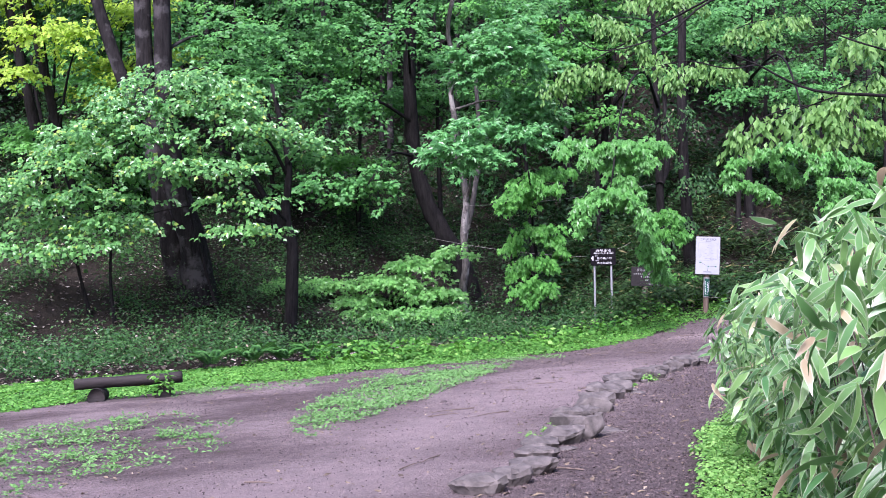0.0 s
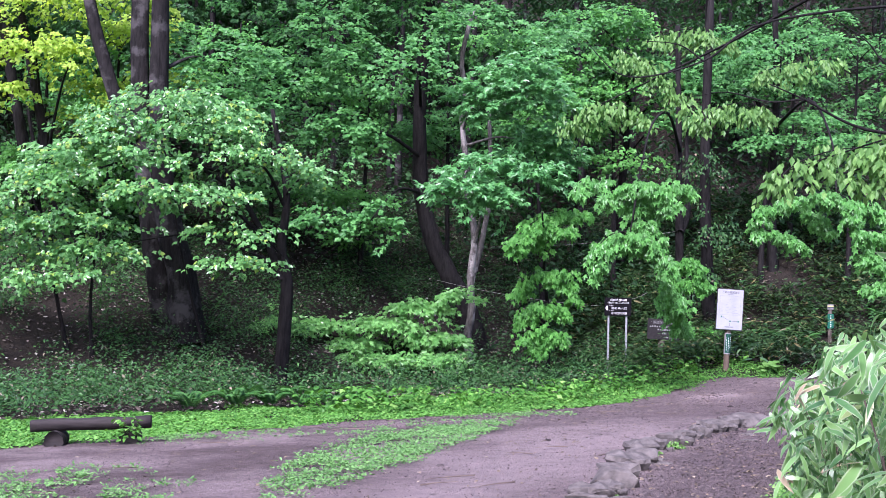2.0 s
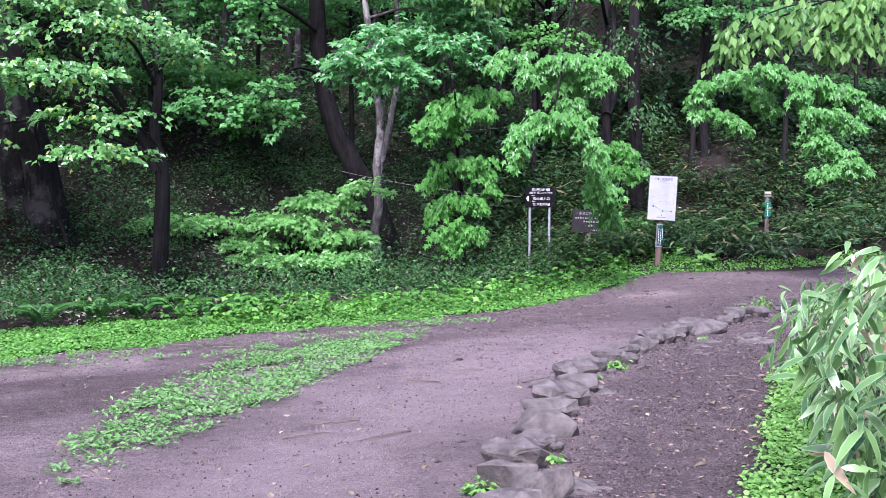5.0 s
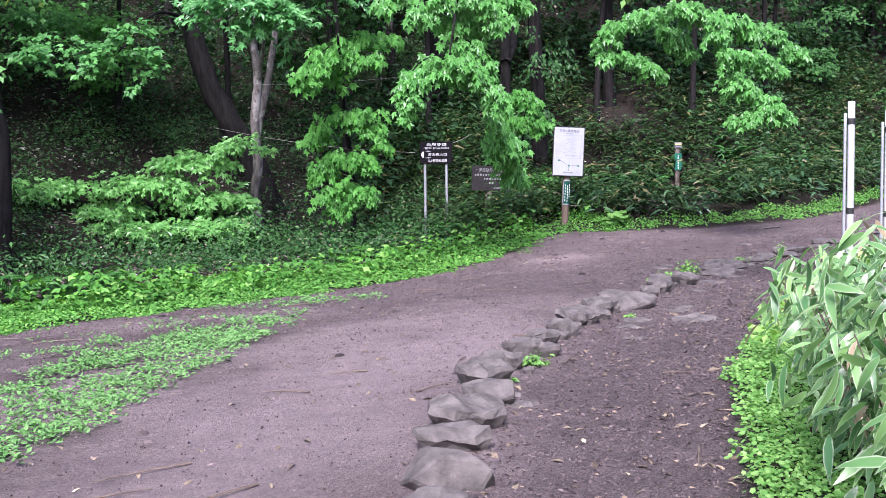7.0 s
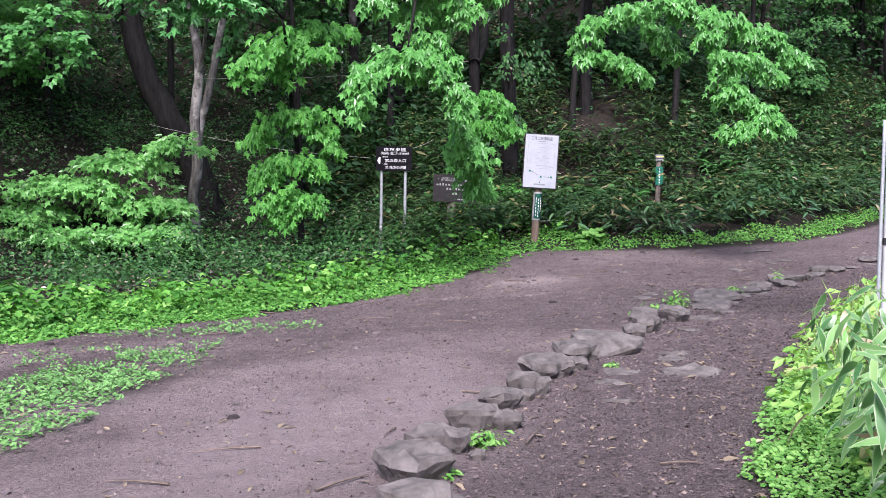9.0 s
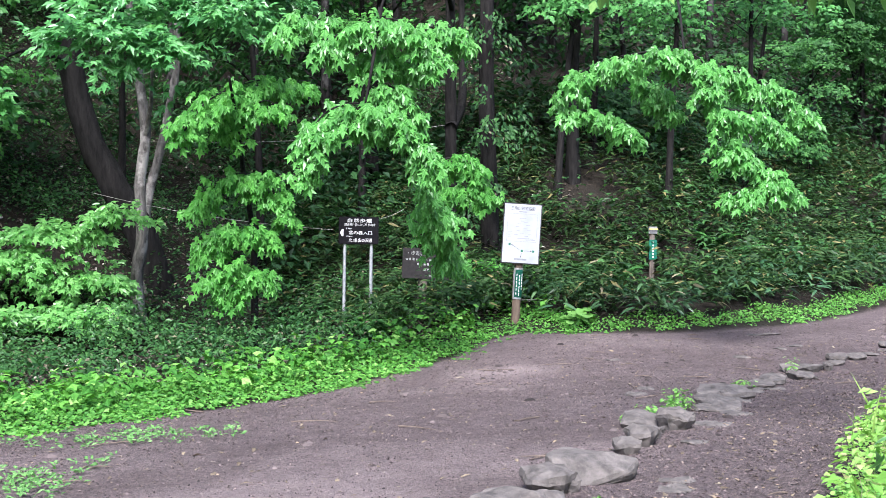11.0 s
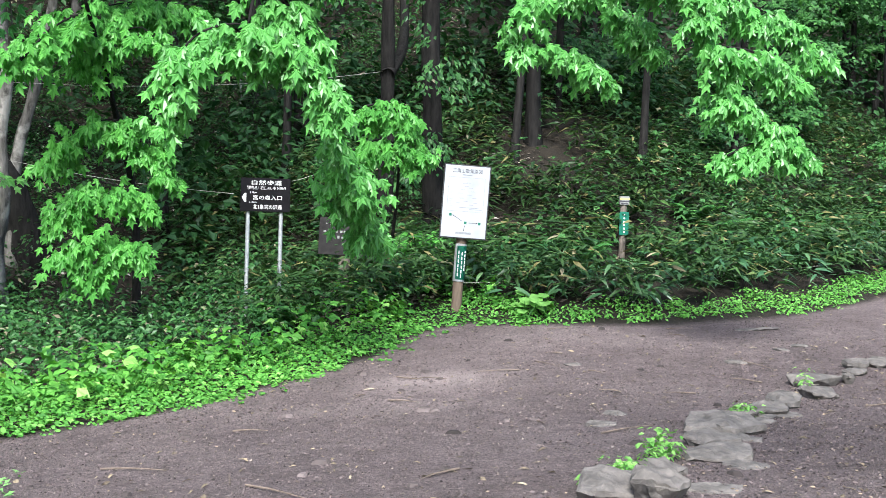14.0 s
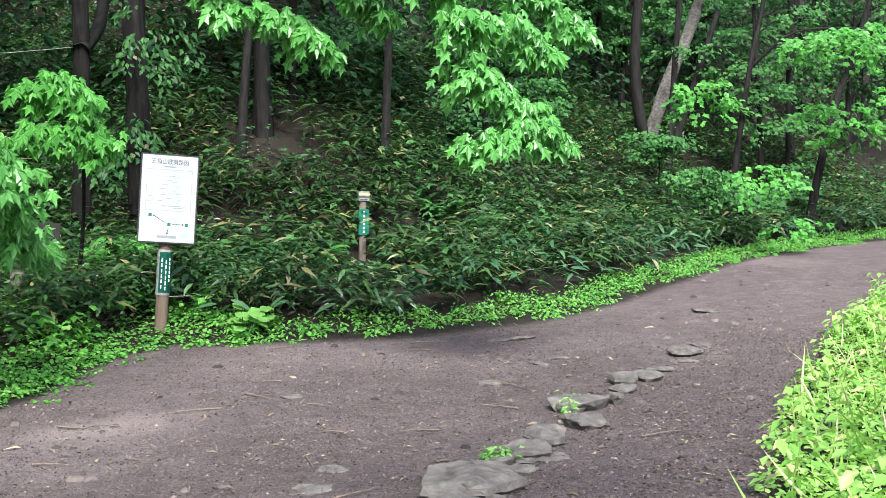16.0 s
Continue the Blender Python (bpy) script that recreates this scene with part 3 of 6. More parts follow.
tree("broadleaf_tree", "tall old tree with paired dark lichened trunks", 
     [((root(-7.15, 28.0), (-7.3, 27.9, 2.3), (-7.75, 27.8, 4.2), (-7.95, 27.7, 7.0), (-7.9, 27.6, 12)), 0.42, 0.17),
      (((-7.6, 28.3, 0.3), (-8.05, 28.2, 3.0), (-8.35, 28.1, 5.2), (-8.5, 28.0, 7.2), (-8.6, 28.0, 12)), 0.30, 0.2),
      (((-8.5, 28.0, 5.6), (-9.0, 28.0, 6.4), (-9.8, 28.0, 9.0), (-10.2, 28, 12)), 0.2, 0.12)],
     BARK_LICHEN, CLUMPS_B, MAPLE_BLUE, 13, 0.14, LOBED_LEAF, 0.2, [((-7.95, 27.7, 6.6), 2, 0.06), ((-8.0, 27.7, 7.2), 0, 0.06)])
CLUMPS_Y = [(-11.6, 29.0, 8.2, 1.3, 0.6), (-10.4, 28.6, 7.8, 0.8, 0.7), (-12.6, 29.5, 7.2, 1.0, 0.5), (-11.4, 30.0, 9.6, 2.0, 0.8), (-9.3, 29.5, 9.6, 1.4, 0.8), (-14.5, 31, 9.6, 1.8, 0.9)]
tree("broadleaf_tree", "leaning dark tree with sunlit yellow-green leaves",
     [((root(-11.0, 31.5), (-11.6, 31, 4.5), (-12.1, 30.6, 7.2), (-12.6, 30.2, 10)), 0.19, 0.09), ((root(-12.3, 32), (-12.6, 31.6, 5), (-13.1, 31.2, 8), (-13.6, 31, 11)), 0.2, 0.1)],
     BARK_DARK, CLUMPS_Y, SUNLIT_YELLOW_GREEN, 15, 0.14, LOBED_LEAF, 0.3, [((-12.0, 30.7, 6.8), 0, 0.05), ((-11.8, 30.8, 5.6), 1, 0.05)])
CLUMPS_C = [(-3.5, 31.0, 8.3, 1.5, 1.0), (-1.8, 29.0, 7.8, 1.1, 1.2), (-3.9, 31.0, 6.3, 1.8, 1.1), (-3.0, 30.0, 3.9, 1.1, 0.7), (-4.4, 30.0, 3.9, 0.9, 0.6), (-2.5, 32, 10.5, 2.6, 1.4), (-0.6, 31, 9.4, 1.7, 0.8), (1.6, 31.5, 9.2, 1.6, 0.8), (-4.6, 31, 9.2, 1.6, 0.8)]
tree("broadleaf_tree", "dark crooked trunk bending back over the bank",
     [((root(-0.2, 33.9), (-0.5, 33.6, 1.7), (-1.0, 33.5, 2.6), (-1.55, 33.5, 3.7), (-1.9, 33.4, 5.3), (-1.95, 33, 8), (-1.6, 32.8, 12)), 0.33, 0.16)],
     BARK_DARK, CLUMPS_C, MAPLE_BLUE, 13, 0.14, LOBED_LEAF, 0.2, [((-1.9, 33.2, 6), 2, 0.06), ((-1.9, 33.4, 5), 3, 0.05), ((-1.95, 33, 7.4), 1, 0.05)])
CLUMPS_D = [(-0.6, 28.0, 4.6, 1.0, 0.6), (0.3, 28.0, 4.4, 0.8, 0.5), (0.9, 30.0, 7.5, 1.6, 1.3), (1.4, 31.0, 6.0, 1.3, 0.8), (-0.3, 30.0, 7.1, 0.9, 0.9), (1.3, 28.2, 5.0, 0.8, 0.4), (-0.1, 28.4, 5.2, 1.0, 0.4)]
tree("maple_tree", "slender maple with a pale peeling grey trunk",
     [((root(-0.35, 32.1), (-0.45, 32.1, 0.9), (-0.36, 32.1, 1.7), (-0.42, 32.1, 2.6), (-0.33, 32.05, 3.6), (-0.48, 32.0, 4.7), (-0.6, 32.0, 5.7), (-0.74, 32.0, 6.9), (-0.66, 32, 7.7), (-0.78, 32, 8.6), (-0.5, 32, 10)), 0.115, 0.06),
      ((root(-0.5, 33.6), (-0.45, 33.5, 2.2), (-0.21, 33.5, 3.27), (-0.03, 33.5, 4.21), (0.1, 33.5, 5.2), (0.0, 33.5, 7.5)), 0.1, 0.06),
      (((-0.36, 32.1, 3.4), (-0.2, 31.6, 4.0), (-0.1, 30.8, 4.6)), 0.05, 0.025)],
     BARK_GREY, CLUMPS_D, PALE_MAPLE, 26, 0.16, MAPLE_LEAF, 0.15, [((-0.6, 32, 6.2), 3, 0.04), ((-0.5, 32, 4.9), 0, 0.04), ((-0.7, 32, 7), 2, 0.04), ((-0.7, 32, 6.6), 4, 0.03)])
BOUGHS_E = [[(0.7, 27.3, 3.14), (1.03, 28.0, 3.69), (1.69, 28.8, 4.09), (2.55, 29.5, 4.22)], [(1.2, 28.5, 3.27), (1.78, 28.5, 3.74), (2.06, 28.5, 3.59)], [(0.68, 28.8, 1.99), (1.24, 28.8, 2.57), (1.75, 28.8, 2.58), (2.21, 28.8, 1.98)],
            [(0.86, 28.8, 1.47), (1.41, 28.8, 1.88), (2.01, 28.8, 1.61)], [(0.91, 28.8, 0.98), (1.42, 28.8, 1.27), (1.9, 28.8, 1.01)], [(1.15, 28.8, 0.78), (1.42, 28.8, 0.9)]]
tree("maple_sapling", "young maple with drooping light green leaves",
     [((root(1.7, 31.0), (1.65, 30.8, 1.6), (1.5, 30.0, 2.6), (1.4, 28.6, 3.4), (1.3, 27.6, 4.0)), 0.06, 0.02),
      (((1.62, 30.6, 1.9), (1.5, 29.6, 1.7), (1.4, 28.8, 1.5)), 0.02, 0.008)], BARK_DARK, (), MAPLE_LIGHT, boughs=BOUGHS_E, drop=(0.135, MAPLE_LEAF, 30, 0.14, 9, 0.2))
CLUMPS_F = [(-5.2, 30.4, 1.25, 1.1, 0.2), (-4.3, 31.0, 1.25, 0.9, 0.16), (-3.6, 31.3, 0.75, 1.1, 0.2), (-2.5, 31.3, 1.3, 1.2, 0.17), (-1.3, 31.3, 0.95, 1.0, 0.2), (-1.8, 31.5, 1.75, 1.0, 0.16), (-3.0, 30.6, 0.4, 1.1, 0.18), (-1.2, 30.7, 0.45, 1.0, 0.18), (-0.7, 31.2, 2.1, 0.6, 0.16)]
tree("maple_sapling", "low spreading maple sapling over the herb bank",
     # leaf colour lightened to look lit where the crowns above shade it
     [((root(-2.3, 32.8), (-2.35, 32.6, 0.9), (-2.4, 32.0, 1.6)), 0.05, 0.025)], BARK_DARK, CLUMPS_F, LIT_GLOSS_MAPLE, 38, 0.14, MAPLE_LEAF, 0.3,
     [((-2.33, 32.6, 0.8), 2, 0.02), ((-2.35, 32.6, 0.9), 3, 0.02), ((-2.35, 32.5, 1.0), 4, 0.02)])
BOUGHS_G = [[(2.44, 25.7, 2.46), (2.41, 25.7, 2.9), (2.59, 25.7, 3.26), (2.99, 25.7, 3.41), (3.47, 25.7, 3.29), (3.82, 25.7, 2.96), (4.0, 25.7, 2.5)], [(2.66, 25.8, 3.25), (3.2, 25.8, 3.27), (3.69, 25.8, 3.05)],
            [(4.08, 26.4, 2.46), (4.22, 26.8, 1.98), (4.4, 27.2, 1.62), (4.6, 27.7, 1.3)],
            [(1.94, 26.0, 4.31), (2.17, 26.0, 4.53), (2.68, 26.0, 4.61)], [(2.51, 25.7, 4.11), (2.91, 25.7, 4.38), (3.45, 25.7, 4.53), (3.86, 25.7, 4.28), (4.0, 25.7, 3.87)],
            [(3.83, 26.0, 4.4), (4.18, 26.0, 4.55), (4.52, 26.0, 4.35)], [(2.93, 26.0, 4.01), (3.41, 26.0, 4.14), (3.84, 26.0, 3.95)], [(3.13, 25.9, 3.73), (3.55, 25.9, 3.64), (3.9, 25.9, 3.31)]]
tree("maple_tree", "maple with bright drooping leaves hanging above the signs",
     [((root(5.6, 34.2), (5.6, 34, 3.2), (5.5, 33.7, 6.0), (5.4, 33.6, 10)), 0.15, 0.07),
      (((5.5, 33.6, 6.4), (4.7, 30.6, 6.9), (3.9, 28.0, 6.2), (3.3, 25.7, 4.7)), 0.045, 0.015),
      (((3.3, 25.7, 4.7), (3.2, 25.6, 4.0), (3.1, 25.55, 3.4)), 0.03, 0.012),
      (((5.55, 33.8, 4.0), (5.9, 34.6, 4.6), (6.0, 35.2, 5.6), (6.0, 35.6, 8.0)), 0.11, 0.06)],
     BARK_DARK, (), YOUNG_LEAF, boughs=BOUGHS_G, drop=(0.14, MAPLE_LEAF, 32, 0.085, 9, 0.17))
BOUGHS_N = [[(4.59, 28.4, 2.92), (4.96, 28.4, 2.97), (5.18, 28.4, 2.69), (5.23, 28.4, 2.32)], [(4.39, 28.4, 2.34), (4.8, 28.4, 2.52), (5.14, 28.4, 2.36)]]
tree("maple_sapling", "slim sapling with soft green leaves beside the signs", [((root(5.3, 31.6), (5.35, 31.0, 1.6), (5.2, 29.6, 2.6), (5.0, 28.4, 2.9)), 0.03, 0.01)], BARK_DARK, (), MAPLE_LIGHT, boughs=BOUGHS_N, drop=(0.13, MAPLE_LEAF, 30, 0.09, 9, 0.17))
BOUGHS_J = [[(6.07, 27.2, 3.73), (6.4, 27.2, 4.13), (6.92, 27.2, 4.37), (7.46, 27.2, 4.1), (7.88, 27.2, 3.6)], [(6.29, 27.2, 3.62), (6.82, 27.2, 3.56), (7.31, 27.2, 3.3)],
            [(6.86, 26.6, 4.32), (7.48, 26.6, 4.43), (8.04, 26.6, 4.34), (8.25, 26.6, 3.81), (8.42, 26.6, 3.28), (8.79, 26.6, 2.91), (9.33, 26.6, 2.65), (9.55, 26.6, 2.39)],
            [(8.16, 26.8, 4.3), (8.78, 26.8, 4.17), (9.37, 26.8, 3.96), (9.89, 26.8, 3.57)], [(8.29, 26.5, 3.61), (8.86, 26.5, 3.55), (9.33, 26.5, 3.26)], [(8.53, 26.5, 2.37), (8.91, 26.5, 2.56), (9.36, 26.5, 2.65)]]
tree("maple_tree", "maple with long light green boughs reaching over the path",
     [((root(9.0, 37.0), (8.9, 36.8, 5.5), (9.0, 36.7, 8.5), (8.9, 36.6, 12)), 0.16, 0.08),
      (((8.95, 36.6, 7.6), (8.7, 32.0, 7.6), (8.3, 28.6, 6.0), (7.9, 26.8, 4.3)), 0.045, 0.015)],
     BARK_DARK, (), YOUNG_LEAF, boughs=BOUGHS_J, drop=(0.14, MAPLE_LEAF, 30, 0.09, 9, 0.17))
BOUGHS_H = [[(1.93, 29.3, 6.21), (2.54, 29.3, 6.74), (3.29, 29.3, 6.87), (4.03, 29.3, 6.55)],
            [(3.02, 29.3, 8.37), (3.91, 29.3, 7.91), (4.79, 29.3, 7.14), (5.22, 29.3, 6.37)],
            [(6.73, 29.3, 7.69), (7.48, 29.3, 7.97), (8.66, 29.3, 8.10)],
            [(5.37, 29.3, 6.67), (6.27, 29.3, 6.95), (7.15, 29.3, 6.71)],
            [(4.08, 29.3, 8.56), (5.04, 29.3, 8.80), (6.00, 29.3, 8.44)],
            [(4.60, 19.0, 3.77), (4.90, 19.0, 4.06), (5.51, 19.0, 4.29), (6.28, 19.0, 4.36)],
            [(5.99, 19.0, 4.42), (6.59, 19.0, 4.71), (7.22, 19.0, 4.79)],
            [(6.50, 19.0, 5.40), (6.90, 19.0, 5.59), (7.38, 19.0, 5.48)],
            [(5.64, 19.0, 3.92), (6.23, 19.0, 4.06), (7.05, 19.0, 3.99)]]
tree("broadleaf_tree", "broadleaf tree beside the path with long bare arching boughs",
     [((root(9.6, 20.0), (9.3, 20, 3), (9.1, 20, 6), (9.0, 20, 9.5)), 0.2, 0.1),
      (((9.25, 20, 3.4), (8.2, 18.6, 3.9), (6.71, 17.0, 4.17), (5.32, 17.0, 4.33), (4.45, 17.0, 4.75), (3.96, 17.0, 4.96)), 0.04, 0.007),
      (((9.1, 20, 6.0), (7.0, 18.2, 6.4), (4.03, 17.0, 5.87), (3.04, 17.0, 5.27), (1.97, 17.0, 5.03), (1.36, 17.0, 5.53)), 0.026, 0.005),
      (((9.2, 20, 4.4), (8.0, 18.2, 4.6), (6.73, 17.0, 4.83), (5.68, 17.0, 5.21), (5.34, 17.0, 5.58), (4.82, 17.0, 5.94)), 0.024, 0.005),
      (((4.45, 17.0, 4.75), (4.0, 17.1, 4.72), (3.4, 17.1, 4.85), (2.9, 17.1, 4.78)), 0.014, 0.005),
      (((3.04, 17.0, 5.27), (2.7, 17.0, 5.5), (2.2, 17.0, 5.55)), 0.012, 0.005),
      (((9.15, 20, 4.6), (8.2, 19.3, 4.9), (6.6, 19.0, 4.6), (4.8, 19.0, 4.0)), 0.035, 0.008),
      (((9.0, 20, 8.0), (8.0, 24.5, 9.0), (6.0, 28.4, 8.4), (3.8, 29.3, 7.4), (2.4, 29.3, 6.7)), 0.05, 0.01)],
     BARK_DARK, (), ASH_LEAF, boughs=BOUGHS_H, drop=(0.16, OVAL_LEAF, 20, 0.15, 9, 0.34))
CLUMPS_P = [(2.4, 36.0, 8.6, 1.7, 0.8), (4.6, 36.2, 9.4, 1.9, 0.8), (6.4, 36.4, 8.8, 1.7, 0.8), (3.4, 36.0, 10.6, 2.0, 0.9), (5.6, 36.0, 7.6, 1.3, 0.6), (1.4, 36.2, 10.0, 1.5, 0.8), (7.8, 36.8, 10.2, 1.6, 0.8)]
tree("broadleaf_tree", "tall tree with dense blue-green leaves on the hillside",
     [((root(4.4, 38.2), (4.3, 38.0, 5.0), (4.5, 37.6, 8.0), (4.4, 37.4, 11.0)), 0.16, 0.07)], BARK_DARK, CLUMPS_P, MAPLE_BLUE, 13, 0.15, LOBED_LEAF, 0.2,
     [((4.4, 37.7, 7.4), 0, 0.05), ((4.5, 37.6, 8.2), 1, 0.05), ((4.4, 37.7, 7.6), 2, 0.05), ((4.4, 37.5, 9.4), 3, 0.04), ((4.4, 37.8, 6.6), 4, 0.04), ((4.4, 37.5, 8.8), 5, 0.04), ((4.4, 37.5, 9.0), 6, 0.04)])
CLUMPS_M = [(6.2, 33.6, 2.6, 0.6, 0.9), (6.4, 33.5, 4.2, 0.7, 1.0), (6.1, 33.6, 6.0, 0.8, 1.0)]
tree("vine_covered_tree", "dark trunk wrapped in leafy green vines",
     [((root(6.5, 34.2), (6.4, 34, 3), (6.3, 34, 6), (6.4, 34, 11)), 0.2, 0.12)], BARK_DARK, CLUMPS_M, SHRUB, 11, 0.12, OVAL_LEAF, 0.5)
tree("multi_stemmed_tree", "clump of pale birch and dark stems on the bank",
     [((root(21.5, 44.0), (22.0, 43.6, 5.5), (22.6, 43, 7.7), (23.2, 43, 11)), 0.2, 0.13)], BARK_WHITE)
tree("multi_stemmed_tree", "slim dark stems leaning from one root",
     [((root(20.9, 42.6), (20.3, 42.5, 5.4), (20.35, 42.5, 8), (20.3, 42.5, 11)), 0.16, 0.1),
      ((root(21.1, 42.4), (22.1, 42.3, 5.6), (22.75, 42.3, 7.4)), 0.11, 0.07), ((root(21.2, 42.3), (21.4, 42.3, 6), (21.6, 42.3, 9)), 0.1, 0.06)], BARK_DARK)
CLUMPS_K = [(21.2, 36.0, 5.6, 1.6, 0.4), (18.6, 35.0, 2.6, 0.9, 0.4), (19.6, 35.2, 1.5, 0.7, 0.3), (22.5, 37.0, 4.0, 1.4, 0.8), (24.5, 38, 6, 1.8, 0.9), (19.0, 37.5, 4.4, 1.2, 0.6)]
tree("maple_sapling", "slender leaning sapling with flat bright sprays",
     [((root(19.6, 37.6), (20.2, 37.6, 5), (20.6, 37.6, 6.8), (20.9, 37.6, 9)), 0.07, 0.04), (((20.3, 37.6, 5.2), (21.0, 37, 5.9), (22.4, 36.4, 6.0)), 0.04, 0.015)],
     BARK_DARK, CLUMPS_K, MAPLE_LIGHT, 11, 0.14, LOBED_LEAF, 0.25)
tree("broadleaf_tree", "thin dark leaning trunk on the bank", [((root(22.5, 38.4), (23.2, 38.3, 4.3), (23.8, 38.2, 5.9), (24.6, 38, 9)), 0.1, 0.06)], BARK_DARK)


def hillside_shrub(x, y, leaf, size):
    z = H(x, y)
    cl = [(x + rng.uniform(-0.5, 0.5), y + rng.uniform(-0.4, 0.1), z + h, rng.uniform(0.45, 0.8), 0.16) for h in rng.uniform(0.5, 1.7, 5)]
    tree("hillside_shrub", "leafy young shrub on the hillside, leaf colour darkened for shade", [((root(x, y), (x + 0.05, y, z + 0.8), (x - 0.05, y, z + 1.6)), 0.025, 0.01)], BARK_DARK, cl, leaf, 22, size, LOBED_LEAF, 0.3,
         [((x, y, z + 0.5), 0, 0.01), ((x, y, z + 0.8), 1, 0.01)], category="shrub")


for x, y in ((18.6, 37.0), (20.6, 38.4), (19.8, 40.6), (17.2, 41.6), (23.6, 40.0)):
    hillside_shrub(x, y, SHADED_HILL_MAPLE, 0.12)
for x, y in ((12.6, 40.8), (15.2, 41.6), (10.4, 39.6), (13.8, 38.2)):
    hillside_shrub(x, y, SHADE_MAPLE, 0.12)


def understory_maple(x, y, low, top, spread, leaf, label, per=11):
    """A maple of the wood's inner edge: a thin leaning stem and flat, separate layers of leaves."""
    z = H(x, y)
    lean = rng.uniform(-0.7, 0.7)
    cl = []
    for k in range(16):
        a, s, h = rng.uniform(0, 6.28), rng.uniform(0.15, 1), rng.uniform(low, top)
        cl.append((x + lean + math.cos(a) * spread * s, y - 0.4 + math.sin(a) * spread * 0.5 * s, h, rng.uniform(0.7, 1.35), rng.uniform(0.12, 0.3)))
    stem = (root(x, y), (x + lean * 0.3, y, z + (top - z) * 0.35), (x + lean * 0.8, y - 0.1, z + (top - z) * 0.7), (x + lean, y - 0.2, top))
    tree("understory_maple", label, [(stem, 0.09, 0.02)], BARK_DARK, cl, leaf, per, 0.125, LOBED_LEAF, 0.25,
         [((x + lean * np.clip((c[2] - 0.4 - z) / (top - z), 0, 1), y - 0.1, c[2] - 0.4), k, 0.018) for k, c in enumerate(cl[:9])])


for x, y, low, top, spread, leaf in ((-13.5, 34.5, 3.0, 8.5, 2.4, MAPLE_BLUE), (-10.2, 33.5, 3.2, 7.4, 2.2, MAPLE), (-6.2, 33.5, 3.4, 9.0, 2.3, MAPLE_BLUE), (-3.8, 35.0, 3.6, 8.8, 2.0, MAPLE), (-8.4, 36.0, 4.6, 10.5, 2.6, MAPLE),
                                     (-1.2, 36.0, 5.6, 11.0, 2.4, MAPLE_BLUE), (1.8, 35.6, 5.4, 10.4, 2.1, MAPLE), (-16.5, 36.5, 4.0, 10.5, 2.8, MAPLE), (4.0, 36.6, 5.8, 10.8, 2.2, MAPLE),
                                     (-12.6, 31.4, 5.0, 8.8, 1.8, MAPLE_LIGHT), (-10.6, 31.8, 6.4, 9.6, 1.6, SUNLIT_YELLOW_GREEN)):
    understory_maple(x, y, low, top, spread, leaf, "slim maple with layered mid-green leaves inside the wood")
for x, y, low, top, spread in ((16.0, 42.5, 5.6, 10.5, 2.4), (19.4, 45.5, 6.0, 11.0, 2.4), (24.5, 42.5, 4.2, 9.6, 2.2), (27.0, 44.5, 4.6, 11.0, 2.6), (22.6, 47.0, 6.4, 12.0, 2.4), (12.5, 44.0, 7.6, 12.0, 2.4)):
    understory_maple(x, y, low, top, spread, SHADED_HILL_MAPLE, "slim maple with soft green layers on the hillside", 10)
for x, y, low, top, spread in ((8.4, 36.2, 6.6, 10.2, 2.2), (11.2, 36.6, 6.8, 10.4, 2.3), (13.8, 37.8, 7.2, 11.0, 2.3), (10.0, 38.8, 8.0, 12.0, 2.4)):
    understory_maple(x, y, low, top, spread, MAPLE_BLUE, "tall slim maple with high green layers on the hillside", 10)

for stem, label in (((root(-9.4, 26.4), (-9.75, 26.3, 2.0), (-10.0, 26.2, 3.2), (-10.4, 26.1, 4.4)), "thin dark stem leaning out of the undergrowth"),
                    ((root(-6.5, 27.6), (-6.85, 27.5, 1.6), (-7.2, 27.4, 3.0), (-7.4, 27.3, 4.2)), "slim dark sapling stem beside the old tree"),
                    ((root(-8.7, 26.0), (-8.8, 26.0, 1.6), (-8.7, 26.0, 3.4)), "thin dark stem standing in the undergrowth")):
    tree("sapling_stem", label, [(stem, 0.05, 0.02)], BARK_DARK, category="sapling")

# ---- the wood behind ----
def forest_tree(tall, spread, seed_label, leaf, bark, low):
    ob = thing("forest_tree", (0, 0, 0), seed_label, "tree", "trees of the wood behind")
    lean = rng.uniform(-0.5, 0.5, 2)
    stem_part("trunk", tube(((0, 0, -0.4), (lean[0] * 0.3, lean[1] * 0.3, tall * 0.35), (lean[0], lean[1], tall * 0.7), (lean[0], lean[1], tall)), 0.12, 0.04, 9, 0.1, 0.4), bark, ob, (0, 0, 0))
    cl = []
    for k in range(15):
        a, s = rng.uniform(0, 6.28), rng.uniform(0.2, 1)
        cl.append((lean[0] + math.cos(a) * spread * s, lean[1] + math.sin(a) * spread * s, tall * rng.uniform(low, 1.0), rng.uniform(1.0, 1.8), rng.uniform(0.5, 0.9)))
    for c in cl[:6]:
        limb_to((lean[0] * 0.6, lean[1] * 0.6, c[2] - 0.6), c, 0.05, bark, ob, (0, 0, 0))
    leaf_part("crown", sprays(cl, 3.6, 0.19, OVAL_LEAF if tall > 10 else LOBED_LEAF, 0.25, 8, 0.7), leaf, ob, (0, 0, 0))
    return ob


